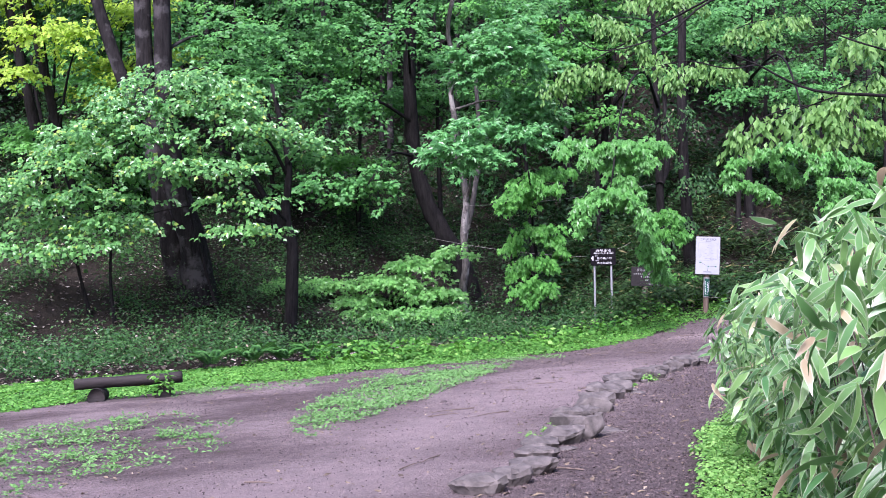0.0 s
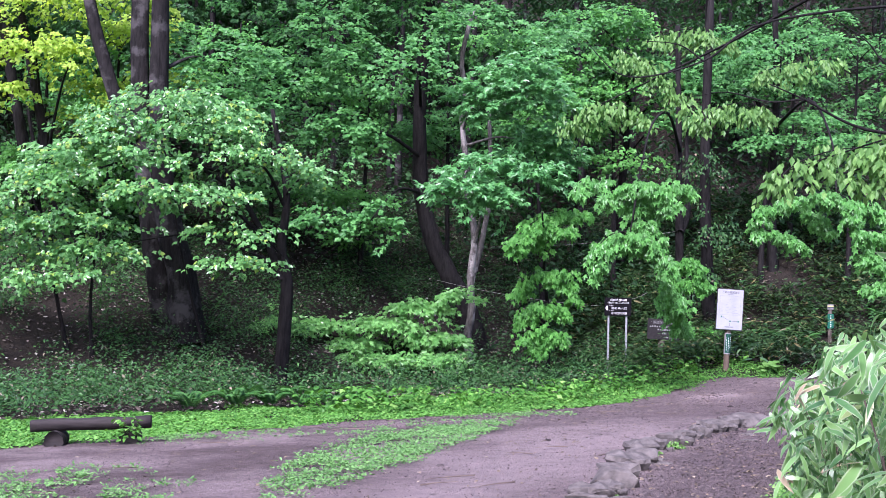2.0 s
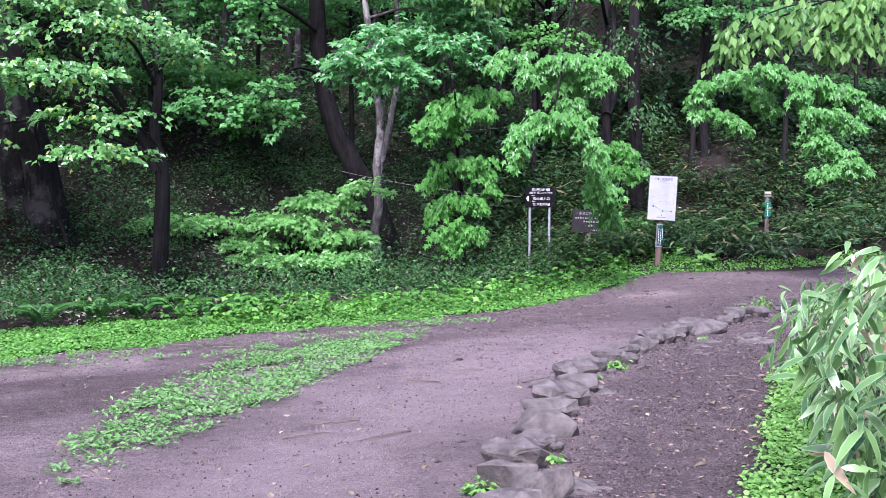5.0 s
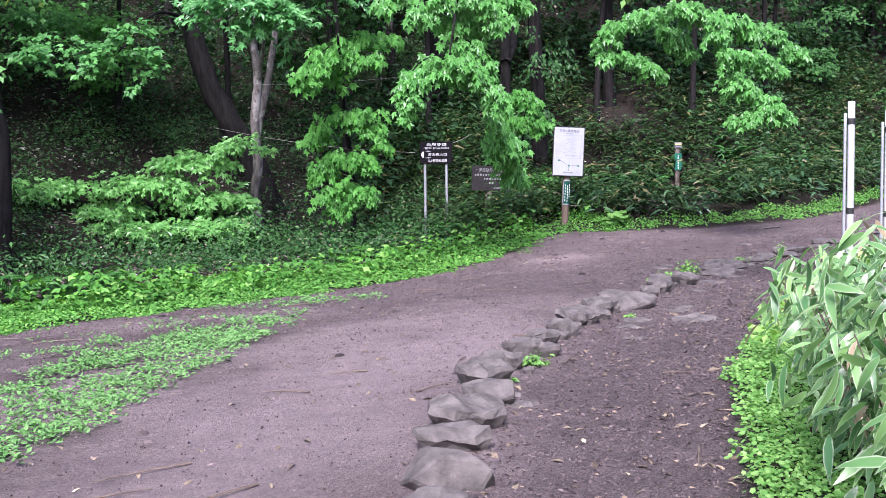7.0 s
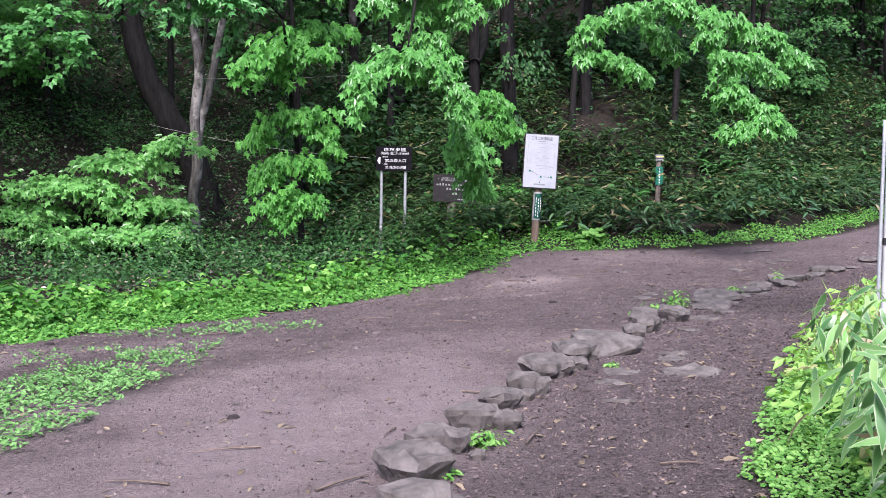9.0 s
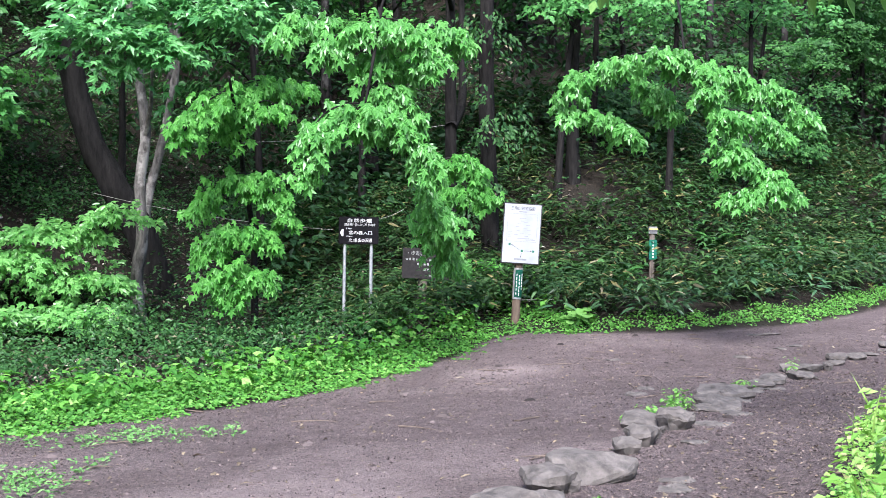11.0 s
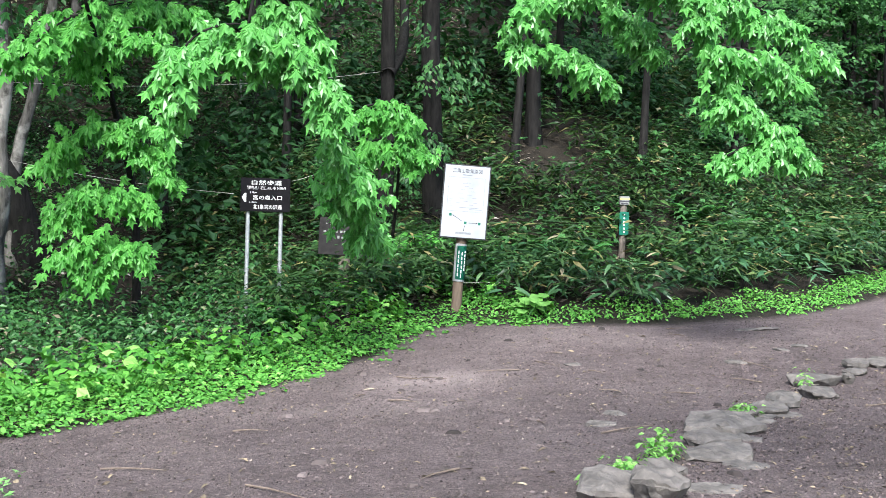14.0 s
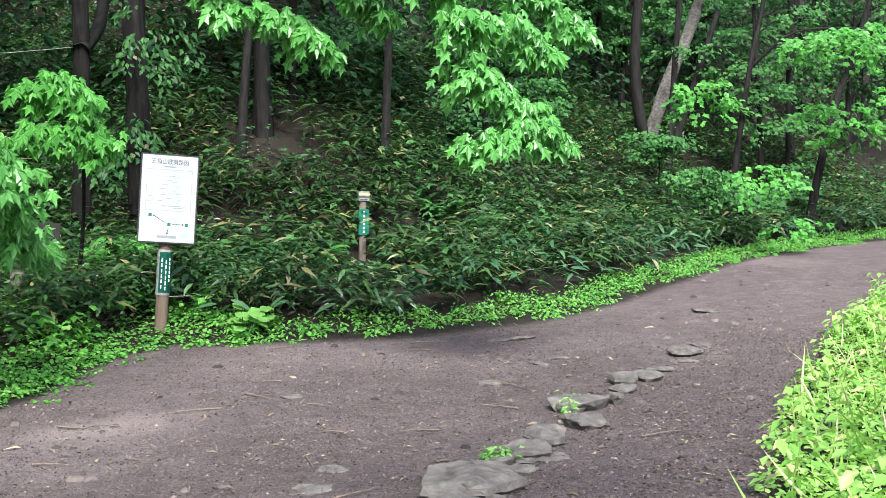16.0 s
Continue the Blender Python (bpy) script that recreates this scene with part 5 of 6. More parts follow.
def slab(name, x, y, a, b, c, turn, label, group, lean=0.0, sink=0.0):
    """A broken slab: an uneven outline, undercut sides and a rough, gently tilted top."""
    bm = bmesh.new()
    n = int(rng.integers(6, 9))
    th = (np.arange(n) + rng.uniform(-0.3, 0.3, n)) * 2 * math.pi / n
    rad = rng.uniform(0.82, 1.12, n)
    rings = []
    for scale, z in ((0.55, -0.7), (0.74, 0.0), (1.0, 0.42), (0.94, 0.6), (0.5, 0.7)):
        rings.append([bm.verts.new((a * 0.5 * r * scale * math.cos(q), b * 0.5 * r * scale * math.sin(q), c * (z + 0.06 * rng.normal()))) for q, r in zip(th, rad)])
    for low, high in zip(rings, rings[1:]):
        for k in range(n):
            bm.faces.new((low[k], low[(k + 1) % n], high[(k + 1) % n], high[k]))
    bm.faces.new(rings[-1])
    bmesh.ops.triangulate(bm, faces=bm.faces[:])
    for longest in (0.12, 0.07):
        bmesh.ops.subdivide_edges(bm, edges=[e for e in bm.edges if e.calc_length() > longest], cuts=1)
        bmesh.ops.triangulate(bm, faces=bm.faces[:])
    for v in bm.verts:
        v.co += 0.05 * min(a, 0.5) * noise.noise_vector(v.co * 6 + Vector((x, y, 0))) + 0.012 * noise.noise_vector(v.co * 19 + Vector((y, x, 0))) + 0.005 * noise.noise_vector(v.co * 47)
    me = bpy.data.meshes.new(name)
    bm.to_mesh(me)
    bm.free()
    me.materials.append(STONE)
    ob = new(name, me)
    ob.matrix_world = pose(x, y, H(x, y) - sink, rng.normal() * 3 + lean, rng.normal() * 3 - lean * 0.5, turn)
    return tagged(ob, label, "stone", group)


EDGE = "rough field stone set along the path's edge"
FLAT = "flat field stone sunk beside the path's edge"
BROKEN = "broken stone slab with an undercut edge beside the path"
# the row, from its near end: x, y, length, depth, thickness, turn
for x, y, a, b, c, turn in ((0.01, 7.4, .42, .34, .22, 10), (0.25, 7.72, .34, .3, .22, 30), (0.42, 8.2, .48, .36, .22, 20), (0.5, 8.82, .44, .34, .18, 0), (0.56, 9.28, .46, .36, .2, 35), (0.78, 9.66, .5, .36, .26, 40),
                            (0.98, 10.95, .42, .26, .3, -15), (1.15, 11.42, .36, .26, .2, 20), (1.41, 12.68, .42, .34, .24, -10), (1.58, 13.2, .56, .48, .3, 15), (1.9, 14.52, .5, .42, .28, 20),
                            (2.05, 15.12, .32, .28, .2, 20), (2.18, 15.05, .24, .24, .22, 60), (2.4, 15.65, .36, .32, .26, 30), (2.7, 16.24, .34, .3, .24, 45), (2.6, 15.62, .24, .22, .2, 10), (3.01, 16.76, .34, .3, .26, 30),
                            (3.32, 17.44, .56, .4, .28, 35), (3.62, 17.75, .3, .26, .16, 20), (3.76, 18.2, .46, .38, .28, 45), (4.69, 19.45, .24, .22, .2, 0), (4.93, 19.85, .4, .34, .28, 40), (5.49, 20.65, .42, .34, .28, 30)):
    slab("edging_stone", x, y, a * 1.06, b, c * 0.8, turn, EDGE, "edging stones", 3)
for x, y, a, b, c, turn in ((5.29, 20.85, .62, .44, .22, 40), (5.76, 21.25, .32, .28, .2, 50), (6.38, 21.7, .56, .36, .16, 10), (6.52, 22.2, .48, .34, .18, 15), (6.86, 22.75, .78, .52, .26, 30), (7.62, 23.5, .5, .36, .16, 30),
                            (7.96, 23.86, .4, .34, .24, 40), (8.55, 24.32, .42, .34, .2, 30), (8.78, 25.0, .24, .22, .2, 0), (9.69, 25.6, .3, .22, .12, 20), (9.87, 25.9, .4, .3, .22, 40), (10.2, 26.05, .38, .3, .16, 30),
                            (11.46, 27.25, .5, .34, .16, 40)):
    slab("edging_stone", x, y, a * 1.1, b * 1.1, c * 0.8, turn, BROKEN, "edging stones", 4, c * 0.14)
for x, y, a, b, c, turn in ((1.05, 10.02, .36, .34, .42, 30), (0.87, 10.32, .4, .36, .36, 10), (1.29, 11.95, .5, .36, .34, 5), (1.37, 12.34, .15, .14, .16, 0), (1.8, 13.85, .44, .32, .36, 40), (4.12, 18.6, .78, .6, .42, 40), (8.95, 25.15, .66, .5, .22, 30)):
    rock("edging_stone", x, y, a, b, c * 0.82, turn, "rounded field boulder set in the path's edging", "edging stones", 0.3)
for x, y, a, b, turn in ((0.77, 9.3, .2, .16, 0), (1.28, 10.45, .42, .4, 20), (2.01, 14.12, .2, .18, 0), (2.02, 13.8, .26, .18, 10), (6.45, 21.45, .3, .2, 0), (3.97, 17.55, .36, .26, 30), (3.73, 17.05, .24, .18, 0), (4.73, 18.42, .26, .2, 0), (4.52, 17.42, .5, .36, 20), (3.58, 16.38, .24, .1, 0),
                         (5.41, 19.9, .26, .2, 10), (5.97, 20.85, .34, .26, 10), (6.88, 22.34, .26, .2, 0), (5.98, 23.1, .3, .22, 10), (7.35, 23.12, .28, .22, 20), (7.7, 23.36, .5, .26, 20), (7.68, 23.62, .34, .24, 0), (10.65, 26.55, .5, .36, 30), (11.18, 26.86, .34, .24, 10),
                         (12.02, 27.7, .42, .34, 30), (13.55, 29.7, .6, .44, 20), (9.99, 28.7, .6, .3, 0), (9.61, 27.15, .24, .2, 0), (9.98, 27.42, .26, .2, 20), (8.65, 26.35, .3, .24, 0), (6.28, 23.6, .2, .16, 10), (6.72, 26.35, .22, .16, 0), (5.96, 23.1, .22, .18, 0), (4.62, 18.15, .3, .2, 20)):
    slab("flat_stone", x, y, a * 1.15, b * 1.15, 0.075, turn, FLAT, "flat stones beside the edging", 0, 0.036)
for k in range(22):
    y = rng.uniform(7.6, 26.5)
    x = float(np.interp(y, STONE_Y, STONE_X)) + rng.uniform(-0.12, 0.12)
    a = rng.uniform(0.1, 0.2)
    slab("edging_stone", x, y, a, a * rng.uniform(0.6, 0.9), a * rng.uniform(0.5, 0.8), rng.uniform(0, 180), "small field stone wedged between edging stones", "edging stones")

# small plants between the stones
for x, y, r, k, tall in ((0.73, 10.25, 0.1, 22, 0.09), (0.52, 9.62, 0.09, 20, 0.09), (1.24, 11.1, 0.05, 10, 0.06), (2.38, 15.15, 0.14, 34, 0.09), (2.05, 14.5, 0.05, 10, 0.05), (3.96, 17.82, 0.05, 8, 0.05), (5.9, 21.6, 0.22, 60, 0.2), (5.5, 21.15, 0.2, 50, 0.12),
                         (5.19, 20.95, 0.06, 12, 0.09), (7.35, 23.35, 0.16, 40, 0.09), (8.56, 24.62, 0.07, 16, 0.2)):
    a, s = rng.uniform(0, 6.28, k), rng.uniform(0, r, k)
    base = V3((x, y, H(x, y)))
    ob = thing("weed", base, "small bright green weed growing between edging stones", "plant", "weeds among the stones")
    leaf_part("leaf_tuft", low_plants(x + np.cos(a) * s * 0.8, y + np.sin(a) * s * 0.8, 3, 0.05, OVAL_LEAF, tall, 0.05), LIME_HERB, ob, base)["kind"] = "stuff"


# ---- built things ----
def box(bm, x0, x1, y0, y1, z0, z1):
    vs = [bm.verts.new(p) for p in ((x0, y0, z0), (x1, y0, z0), (x1, y1, z0), (x0, y1, z0), (x0, y0, z1), (x1, y0, z1), (x1, y1, z1), (x0, y1, z1))]
    for f in ((3, 2, 1, 0), (4, 5, 6, 7), (0, 1, 5, 4), (1, 2, 6, 5), (2, 3, 7, 6), (3, 0, 4, 7)):
        bm.faces.new([vs[k] for k in f])


def board(x0, x1, y0, y1, z0, z1, bevel=0.004):
    bm = bmesh.new()
    box(bm, x0, x1, y0, y1, z0, z1)
    bmesh.ops.bevel(bm, geom=bm.edges[:], offset=bevel, segments=2, affect="EDGES")
    return bm


def round_post(name, r, z0, z1, mat, parent, x=0.0, y=0.0, sides=14, label=""):
    v, f = tube(((x, y, z0), (x, y, (z0 + z1) / 2), (x, y, z1)), r, r * 0.97, sides, 0.03, 0, 4)
    return part(name, mesh_from(name, v, f, (mat,), True), None, parent, label)


def lettering(words, size, x, z, y, mat, parent, name="lettering", wide=0.0):
    """Raised print with the built-in font, facing -y; wide: the width to fill."""
    cu = bpy.data.curves.new(name, "FONT")
    cu.body, cu.size, cu.extrude, cu.align_x = words, size, 0.001, "CENTER"
    cu.resolution_u = 3
    tmp = bpy.data.objects.new(name, cu)
    me = bpy.data.meshes.new_from_object(tmp)
    bpy.data.objects.remove(tmp)
    if not me.vertices:
        return None
    co = np.zeros(len(me.vertices) * 3, np.float32)
    me.vertices.foreach_get("co", co)
    co = co.reshape(-1, 3)
    span = co[:, 0].max() - co[:, 0].min()
    if wide and span > 0:
        co[:, 0] *= wide / span
    me.vertices.foreach_set("co", np.stack((co[:, 0] + x, y - co[:, 2], co[:, 1] + z), -1).ravel())
    me.materials.clear()
    return part(name, me, mat, parent)


def bars(rects, y, mat, parent, name):
    bm = bmesh.new()
    for x0, x1, z0, z1 in rects:
        box(bm, x0, x1, y - 0.002, y, z0, z1)
    return part(name, bm, mat, parent)


# trail sign on two steel posts
sx, sy = 3.44, 30.53
sz = H(sx, sy)
sign = thing("trail_sign", (sx, sy, sz), "dark brown trail sign with white lettering on two galvanised posts", "sign")
top = 2.08 - sz
part("sign_panel", board(-0.345, 0.345, -0.012, 0.012, top - 0.47, top), BROWN_PLATE, sign)
for x in (-0.235, 0.225):
    round_post("post", 0.03, -0.3, top - 0.1, GALVANISED, sign, x, 0.045)
lettering("自然歩道", 0.072, 0.01, top - 0.09, -0.013, WHITE_PRINT, sign, wide=0.42)
lettering("（現在地）旧こぶし亭 分岐点", 0.05, 0.0, top - 0.155, -0.013, WHITE_PRINT, sign, wide=0.54)
lettering("2.1km", 0.035, -0.17, top - 0.215, -0.013, WHITE_PRINT, sign, wide=0.1)
lettering("宮の森入口", 0.07, 0.03, top - 0.3, -0.013, WHITE_PRINT, sign, wide=0.40)
lettering("1.2km", 0.035, -0.17, top - 0.35, -0.013, WHITE_PRINT, sign, wide=0.1)
lettering("北1条宮の沢通", 0.07, 0.03, top - 0.43, -0.013, WHITE_PRINT, sign, wide=0.40)
bm = bmesh.new()
outline = ((-0.325, 0), (-0.29, -0.06), (-0.265, -0.06), (-0.265, 0.06), (-0.29, 0.06))
front = [bm.verts.new((x, -0.0165, top - 0.275 + z)) for x, z in outline]
back = [bm.verts.new((x, -0.0125, top - 0.275 + z)) for x, z in outline]
bm.faces.new(front)
for k in range(5):
    bm.faces.new((front[k], back[k], back[(k + 1) % 5], front[(k + 1) % 5]))
bmesh.ops.recalc_face_normals(bm, faces=bm.faces[:])
part("arrow", bm, WHITE_PRINT, sign)

# map board on a leaning wooden post
mx, my = 6.15, 30.13
mz = H(mx, my)
mapsign = thing("map_board", (mx, my, mz), "white trail map in a black frame on a wooden post", "sign")
mapsign.matrix_world = pose(mx, my, mz, 0, 2.8, -4)
t = 2.36 - mz
part("backing", board(-0.335, 0.335, -0.012, 0.02, t - 1.05, t), DARK_FRAME, mapsign)
part("map_sheet", board(-0.318, 0.318, -0.018, -0.010, t - 1.033, t - 0.017, 0.002), PAPER, mapsign)
lettering("三角山散策路図", 0.07, 0.0, t - 0.115, -0.0185, BLACK_PRINT, mapsign, wide=0.42)
bars([(-0.07, 0.07, t - 0.155, t - 0.14)], -0.0182, GREY_PRINT, mapsign, "print_line")
bars([(-0.26, 0.26, t - 0.185, t - 0.181), (-0.26, -0.256, t - 0.66, t - 0.185), (0.256, 0.26, t - 0.66, t - 0.185), (-0.26, 0.26, t - 0.664, t - 0.66)], -0.0182, GREY_PRINT, mapsign, "map_border")
hill = [(-0.02, -.27), (0.03, -.26), (0.0, -.31), (0.06, -.33), (-0.05, -.36), (0.1, -.38), (-0.08, -.41), (0.05, -.43), (0.12, -.47), (-0.06, -.48), (0.0, -.52), (0.14, -.54), (-0.1, -.55), (0.08, -.57)]
for x, z in hill:
    bars([(x - 0.03, x + 0.03, t + z, t + z + 0.006)], -0.0182, GREY_PRINT, mapsign, "map_drawing")
bars([(-0.08, 0.2, t - 0.612, t - 0.604), (0.06, 0.24, t - 0.632, t - 0.626), (-0.24, -0.16, t - 0.5, t - 0.496), (-0.24, -0.16, t - 0.53, t - 0.526), (-0.24, -0.17, t - 0.56, t - 0.556), (-0.24, -0.18, t - 0.59, t - 0.586)], -0.0182, GREY_PRINT, mapsign, "map_key")
for x, z in ((-0.2, -0.735), (0.02, -0.84), (0.22, -0.84)):
    bars([(x - 0.018, x + 0.018, t + z, t + z + 0.036)], -0.0182, GREEN_PLATE, mapsign, "map_marker")
for (x0, z0), (x1, z1) in (((-0.03, -0.8), (-0.15, -0.73)), ((0.06, -0.82), (0.17, -0.82)), ((0.015, -0.86), (0.005, -0.92))):
    d = Vector((x1 - x0, 0, z1 - z0))
    s = d.cross(Vector((0, 1, 0))).normalized()
    e = d.normalized()
    bm = bmesh.new()
    a, b = Vector((x0, -0.0184, t + z0)), Vector((x1, -0.0184, t + z1))
    bm.faces.new([bm.verts.new(p) for p in (a - s * 0.003, b - s * 0.003, b + s * 0.003, a + s * 0.003)])
    bm.faces.new([bm.verts.new(p) for p in (b - s * 0.012, b + e * 0.026, b + s * 0.012)])
    bmesh.ops.solidify(bm, geom=bm.faces[:], thickness=0.001)
    part("direction_arrow", bm, BLACK_PRINT, mapsign)
bars([(-0.11, 0.11, t - 0.985, t - 0.955)], -0.0182, GREY_PRINT, mapsign, "caption_line")
round_post("post", 0.075, -0.3, t - 0.2, POST_WOOD, mapsign, 0.0, 0.1, 16)
notice = thing("notice_plate", (mx, my, mz), "green notice with pale border wrapped round the post", "notice")
notice.matrix_world = mapsign.matrix_world.copy()
bm = bmesh.new()
rings = []
for z in (t - 1.66, t - 1.12):
    rings.append([bm.verts.new((0.082 * math.sin(a), 0.1 - 0.082 * math.cos(a), z)) for a in np.linspace(-1.9, 1.9, 17)])
for k in range(16):
    bm.faces.new((rings[0][k], rings[0][k + 1], rings[1][k + 1], rings[1][k]))
bmesh.ops.solidify(bm, geom=bm.faces[:], thickness=-0.002)
part("plate", bm, WHITE_PAINT, notice)
bm = bmesh.new()
rings = [[bm.verts.new((0.0855 * math.sin(a), 0.1 - 0.0855 * math.cos(a), z)) for a in np.linspace(-0.75, 1.6, 13)] for z in (t - 1.63, t - 1.15)]
for k in range(12):
    bm.faces.new((rings[0][k], rings[0][k + 1], rings[1][k + 1], rings[1][k]))
bmesh.ops.solidify(bm, geom=bm.faces[:], thickness=-0.001)
part("green_field", bm, GREEN_PLATE, notice)
for a, z0, z1 in ((-0.35, -1.58, -1.2), (0.2, -1.60, -1.22), (0.75, -1.5, -1.2)):
    x, y = 0.0875 * math.sin(a), 0.1 - 0.0875 * math.cos(a)
    bm = bmesh.new()
    for k in range(6):
        z = t + z0 + (z1 - z0) * k / 6
        box(bm, x - 0.007, x + 0.005, y - 0.002, y + 0.001, z, z + (z1 - z0) / 9)
    part("print_column", bm, WHITE_PRINT, notice)

# old board on a thick grey post
ox, oy = 4.59, 30.55
oz = H(ox, oy)
old = thing("old_notice_board", (ox, oy, oz), "weathered dark board with white writing on a grey post", "sign")
old.matrix_world = pose(ox, oy, oz, 0, 2, 3)
t = 1.55 - oz
part("board_panel", board(-0.42, 0.42, -0.015, 0.015, t - 0.53, t), OLD_BOARD, old)
lettering("・歩道以外の", 0.085, -0.12, t - 0.12, -0.016, CREAM_PLATE, old, wide=0.44)
for z, x0, x1, h in ((-0.12, 0.2, 0.38, 0.055), (-0.215, -0.36, 0.36, 0.045), (-0.295, -0.16, 0.3, 0.045), (-0.39, -0.04, 0.1, 0.045), (-0.485, 0.06, 0.33, 0.032)):
    for k in range(int((x1 - x0) / (h * 1.3))):
        x = x0 + k * h * 1.3
        bars([(x, x + h * rng.uniform(0.5, 0.95), t + z, t + z + h * rng.uniform(0.6, 1))], -0.016, CREAM_PLATE, old, "writing_mark")
round_post("post", 0.085, -0.3, t - 0.1, POST_GREY, old, -0.02, 0.102, 14)

# numbered waymark post
wx, wy = 9.72, 33.4
wz = H(wx, wy)
way = thing("waymark_post", (wx, wy, wz), "grey waymark post with white, yellow and green plates", "post")
t = 2.06 - wz
round_post("post", 0.06, -0.3, t - 0.02, POST_GREY, way)
part("top_plate", board(-0.085, 0.085, -0.075, 0.0, t - 0.15, t, 0.006), CREAM_PLATE, way)
bars([(-0.087, 0.087, t - 0.06, t - 0.035)], -0.0755, YELLOW_BAND, way, "yellow_band")
bars([(-0.086, 0.086, t - 0.10, t - 0.075), (-0.07, 0.06, t - 0.135, t - 0.12)], -0.0755, BLACK_PRINT, way, "print_line")
part("green_plate", board(-0.085, 0.085, -0.07, -0.055, t - 0.68, t - 0.27, 0.004), GREEN_PLATE, way)
bars([(-0.014, 0.014, t - 0.64 + k * 0.06, t - 0.61 + k * 0.06) for k in range(6)], -0.0705, WHITE_PRINT, way, "print_column")

# wires from post to post
def wire(points, sag, label):
    a, b = V3(points[0], float), V3(points[1], float)
    pts = [a + (b - a) * s - V3((0, 0, sag * 4 * s * (1 - s))) for s in np.linspace(0, 1, 7)]
    ob = thing("fence_wire", pts[0], label, "wire")
    stem_part("wire_strand", tube(pts, 0.004, 0.004, 5, 0, 0, 2), ROPE, ob, pts[0])


wire(((6.25, 30.2, 0.68), (15.5, 33.7, 1.15)), 0.12, "thin pale wire strung low from the map post")
wire(((-1.4, 33.1, 2.5), (3.0, 30.6, 1.85)), 0.1, "thin pale wire strung from trunk to sign")
wire(((-0.4, 32.0, 3.4), (5.6, 33.9, 4.1)), 0.15, "thin pale wire between two trunks")
wire(((3.8, 30.5, 2.05), (4.3, 31.2, 2.25)), 0.02, "thin pale wire beside the trail sign")

# stake on the slope
kx, ky = 3.1, 42.0
stake = thing("marker_stake", (kx, ky, H(kx, ky)), "thin white stake standing on the slope", "stake")
t = 5.05 - H(kx, ky)
round_post("stake_rod", 0.025, -0.2, t, WHITE_PAINT, stake, 0, 0, 8)
round_post("tip_band", 0.028, t - 0.2, t - 0.06, POST_WOOD, stake, 0, 0, 8)

# white marker poles by the path
for (px, py), ht in (((6.1, 17.3), 2.19), ((6.82, 17.9), 2.12)):
    pz = H(px, py)
    pole = thing("marker_pole", (px, py, pz), "white pole with a thin slat strapped on by black bands", "pole", "marker poles")
    round_post("pole_shaft", 0.036, -0.3, ht - pz, WHITE_PAINT, pole, 0, 0, 14)
    round_post("slat", 0.016, 0.6 - pz, ht - 0.12 - pz, GALVANISED, pole, -0.07, -0.01, 8)
    for z in (ht - 0.2, ht - 1.1):
        round_post("band", 0.040, z - pz - 0.03, z - pz + 0.03, BLACK_BAND, pole, 0, 0, 14)

# log bench
bench = thing("log_bench", (-5.75, 17.6, H(-5.75, 17.6)), "dark split-log bench on two log stubs", "bench", turn=9)
bench.matrix_world = pose(-5.75, 17.6, H(-5.75, 17.6) - 0.02, 0, -2.6, 9)
v, f = tube(((-0.86, 0, 0.33), (-0.3, 0, 0.335), (0.3, 0, 0.33), (0.86, 0, 0.33)), 0.115, 0.11, 16, 0.05, 0)
v[:, 2] = np.minimum(v[:, 2], 0.40 + 0.006 * np.sin(v[:, 0] * 9))
me = mesh_from("seat_log", np.vstack((v, [(-0.86, 0, 0.32)])), np.vstack((f, [(len(v), (k + 1) % 16, k) for k in range(16)])), (LOG,), True)
part("seat_log", me, None, bench)
for x in (-0.5, 0.56):
    v, f = tube(((x, -0.24, 0.1), (x, 0, 0.1), (x, 0.24, 0.1)), 0.14, 0.135, 14, 0.06, 0)
    me = mesh_from("log_stub", np.vstack((v, [(x, -0.24, 0.1)])), np.vstack((f, [(len(v), k, (k + 1) % 14) for k in range(14)])), (LOG,), True)
    part("log_stub", me, None, bench)
base = V3((-5.2, 17.35, H(-5.2, 17.35)))
ob = thing("weed", base, "leafy weed growing against the log bench", "plant")
leaf_part("leaf_tuft", low_plants(base[0] + rng.normal(size=14) * 0.12, base[1] + rng.normal(size=14) * 0.06, 6, 0.1, OVAL_LEAF, 0.35, 0.1), HERB, ob, base)["kind"] = "stuff"

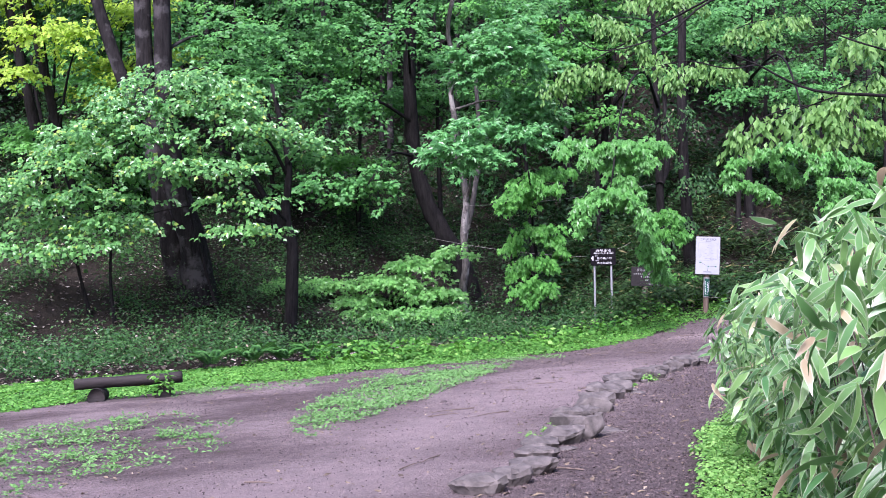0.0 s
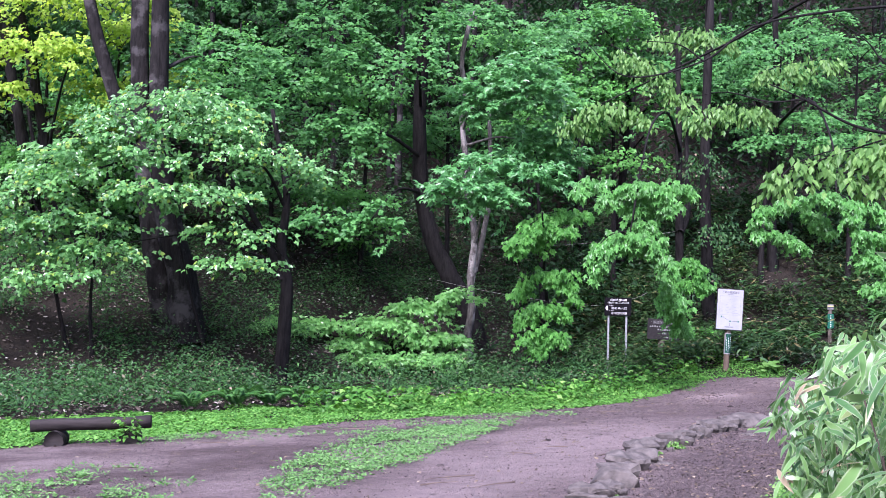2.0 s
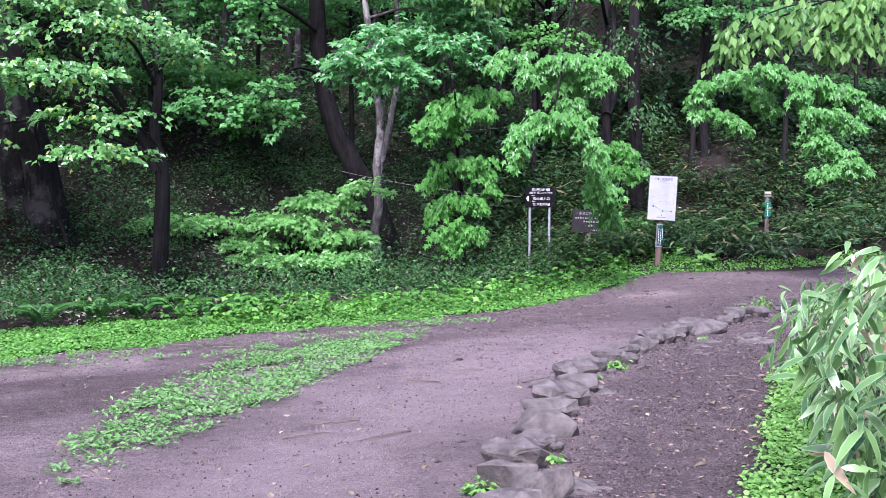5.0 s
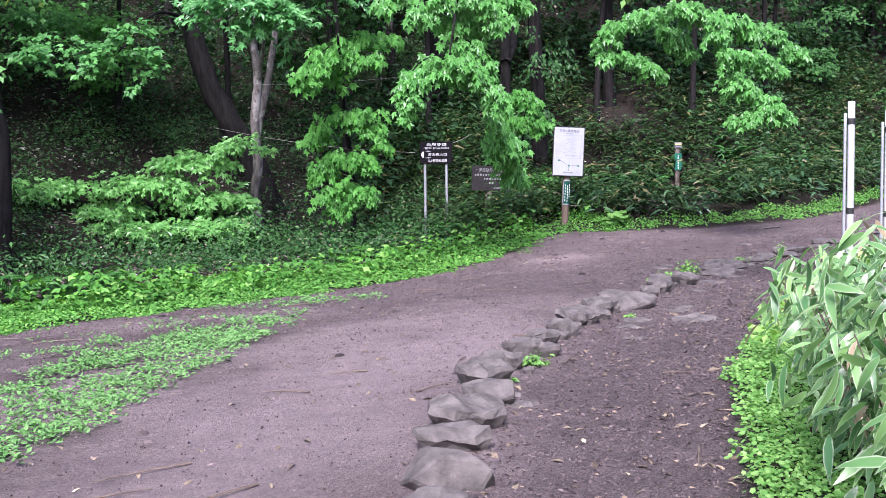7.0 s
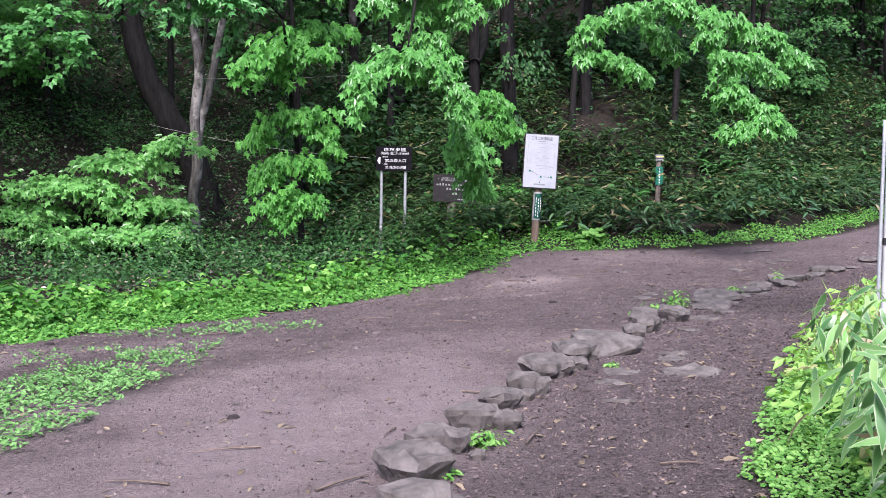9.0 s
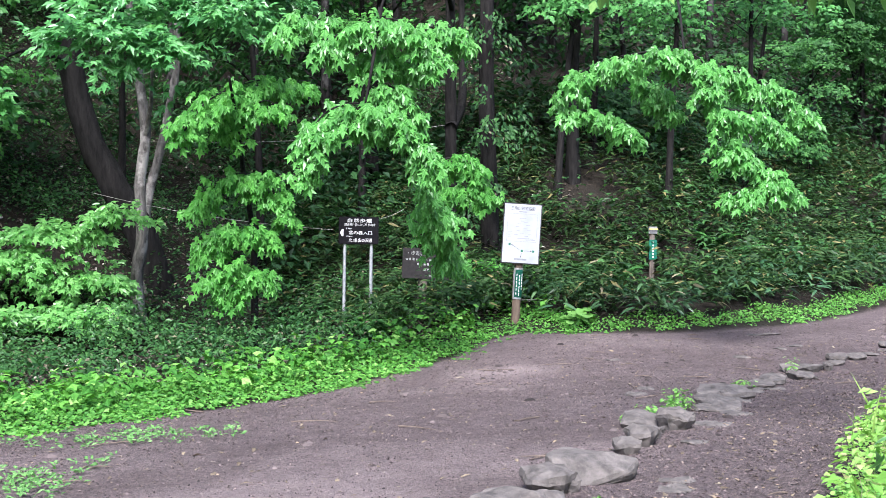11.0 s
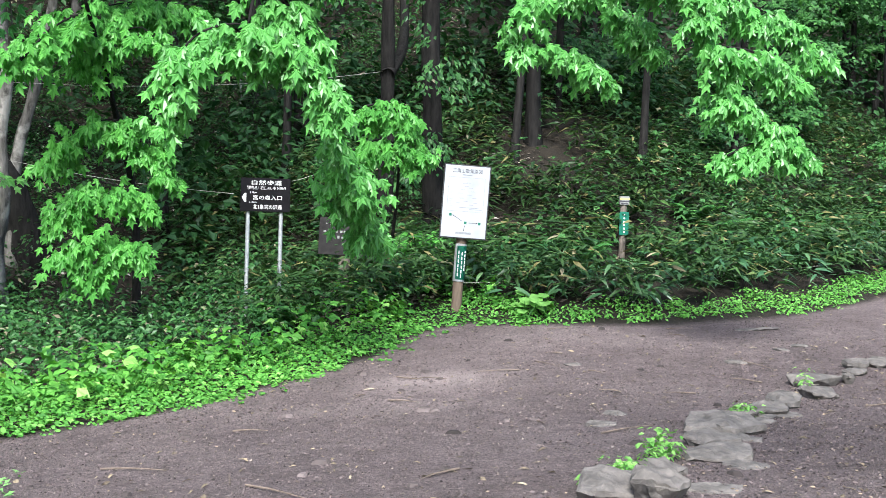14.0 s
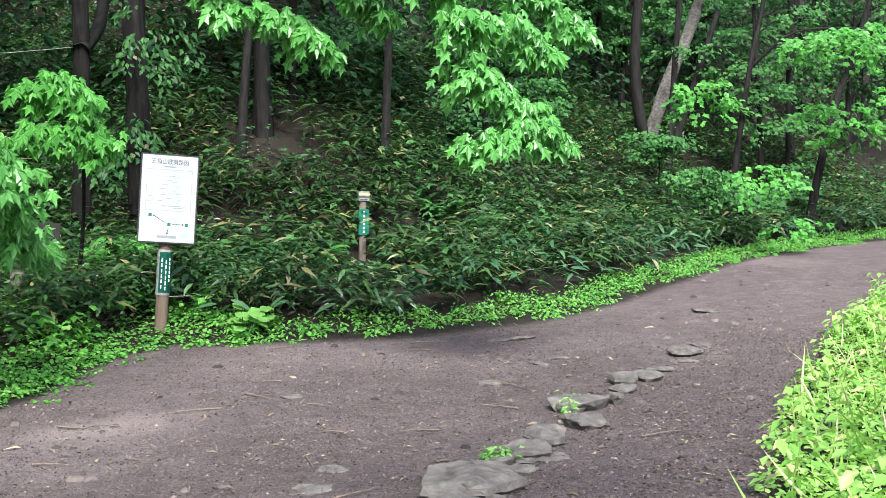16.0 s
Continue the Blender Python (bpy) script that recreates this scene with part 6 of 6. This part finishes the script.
# ferns at the foot of the bank
for x, y in ((-4.2, 23.4), (-3.6, 23.7), (-3.1, 24.1), (-4.8, 23.0), (-2.6, 24.4), (-5.6, 22.6), (3.6, 29.4), (8.2, 32.6), (8.6, 32.2), (11.8, 35.2), (12.2, 34.9), (14.0, 35.0), (14.6, 35.4), (13.2, 34.4), (17.5, 37.0), (16.8, 37.2)):
    base = V3((x, y, H(x, y)))
    ob = thing("fern", base, "bushy green fern on the shady bank", "fern", "ferns on the bank")
    for k in range(10):
        a, L = k * 0.63 + rng.uniform(-0.3, 0.3), rng.uniform(0.55, 0.95)
        o = V3((math.cos(a), math.sin(a), 0))
        side = V3((-o[1], o[0], 0))
        P, D, N, S = [], [], [], []
        for u in np.linspace(0.12, 1, 18):
            p = base + o * L * u * 0.8 + V3((0, 0, L * (1.15 * u - 0.75 * u * u) + 0.05))
            for sg in (-1, 1):
                P.append(p); D.append(side * sg + o * 0.45 + V3((0, 0, -0.2))); N.append(V3((0, 0, 1)) + o * 0.3)
                S.append(0.015 + 0.13 * math.sin(math.pi * min(1, u * 0.8 + 0.18)))
        leaf_part("frond", leaves(OVAL_LEAF, V3(P), V3(D), V3(N), V3(S)), FERN, ob, base)["kind"] = "stuff"

# broad-leaved plants beside the map board
for x, y, k in ((6.95, 30.0, 7), (7.35, 29.75, 6), (7.05, 29.65, 5)):
    base = V3((x, y, H(x, y)))
    ob = thing("butterbur_plant", base, "round-leaved bright green plant at the path's edge", "plant", "broad-leaved plants by the path")
    for j in range(k):
        a, r = rng.uniform(0, 6.28), rng.uniform(0.05, 0.28)
        o = V3((math.cos(a), math.sin(a), 0))
        tip = base + o * r + V3((0, 0, rng.uniform(0.12, 0.34)))
        stem_part("stalk", tube((base + V3((0, 0, -0.02)), base + o * r * 0.5 + V3((0, 0, 0.1)), tip), 0.006, 0.004, 5, 0.02, 0, 2), FERN, ob, base)
        leaf_part("leaf", leaves(ROUND_LEAF, tip[None] - o * 0.05, (o + V3((0, -0.3, -0.35)))[None], V3((0, -0.45, 1))[None] + rng.normal(size=(1, 3)) * 0.2, rng.uniform(0.16, 0.26)), LIME_HERB, ob, base)

# leafy bush behind the map board
tree("maple_bush", "low bright green maple bush beside the map post", [((root(5.85, 32.7), (5.85, 32.6, 0.9), (5.8, 32.5, 1.3)), 0.02, 0.008)], BARK_DARK, [(5.82, 32.4, 1.25, 0.42, 0.2), (5.6, 32.4, 0.95, 0.36, 0.18), (6.1, 32.4, 1.0, 0.36, 0.18)], MAPLE_LIGHT, 40, 0.13, MAPLE_LEAF, 0.3,
     [((5.85, 32.6, 0.9), 0, 0.01), ((5.85, 32.6, 0.8), 1, 0.008), ((5.85, 32.6, 0.8), 2, 0.008)], category="shrub")
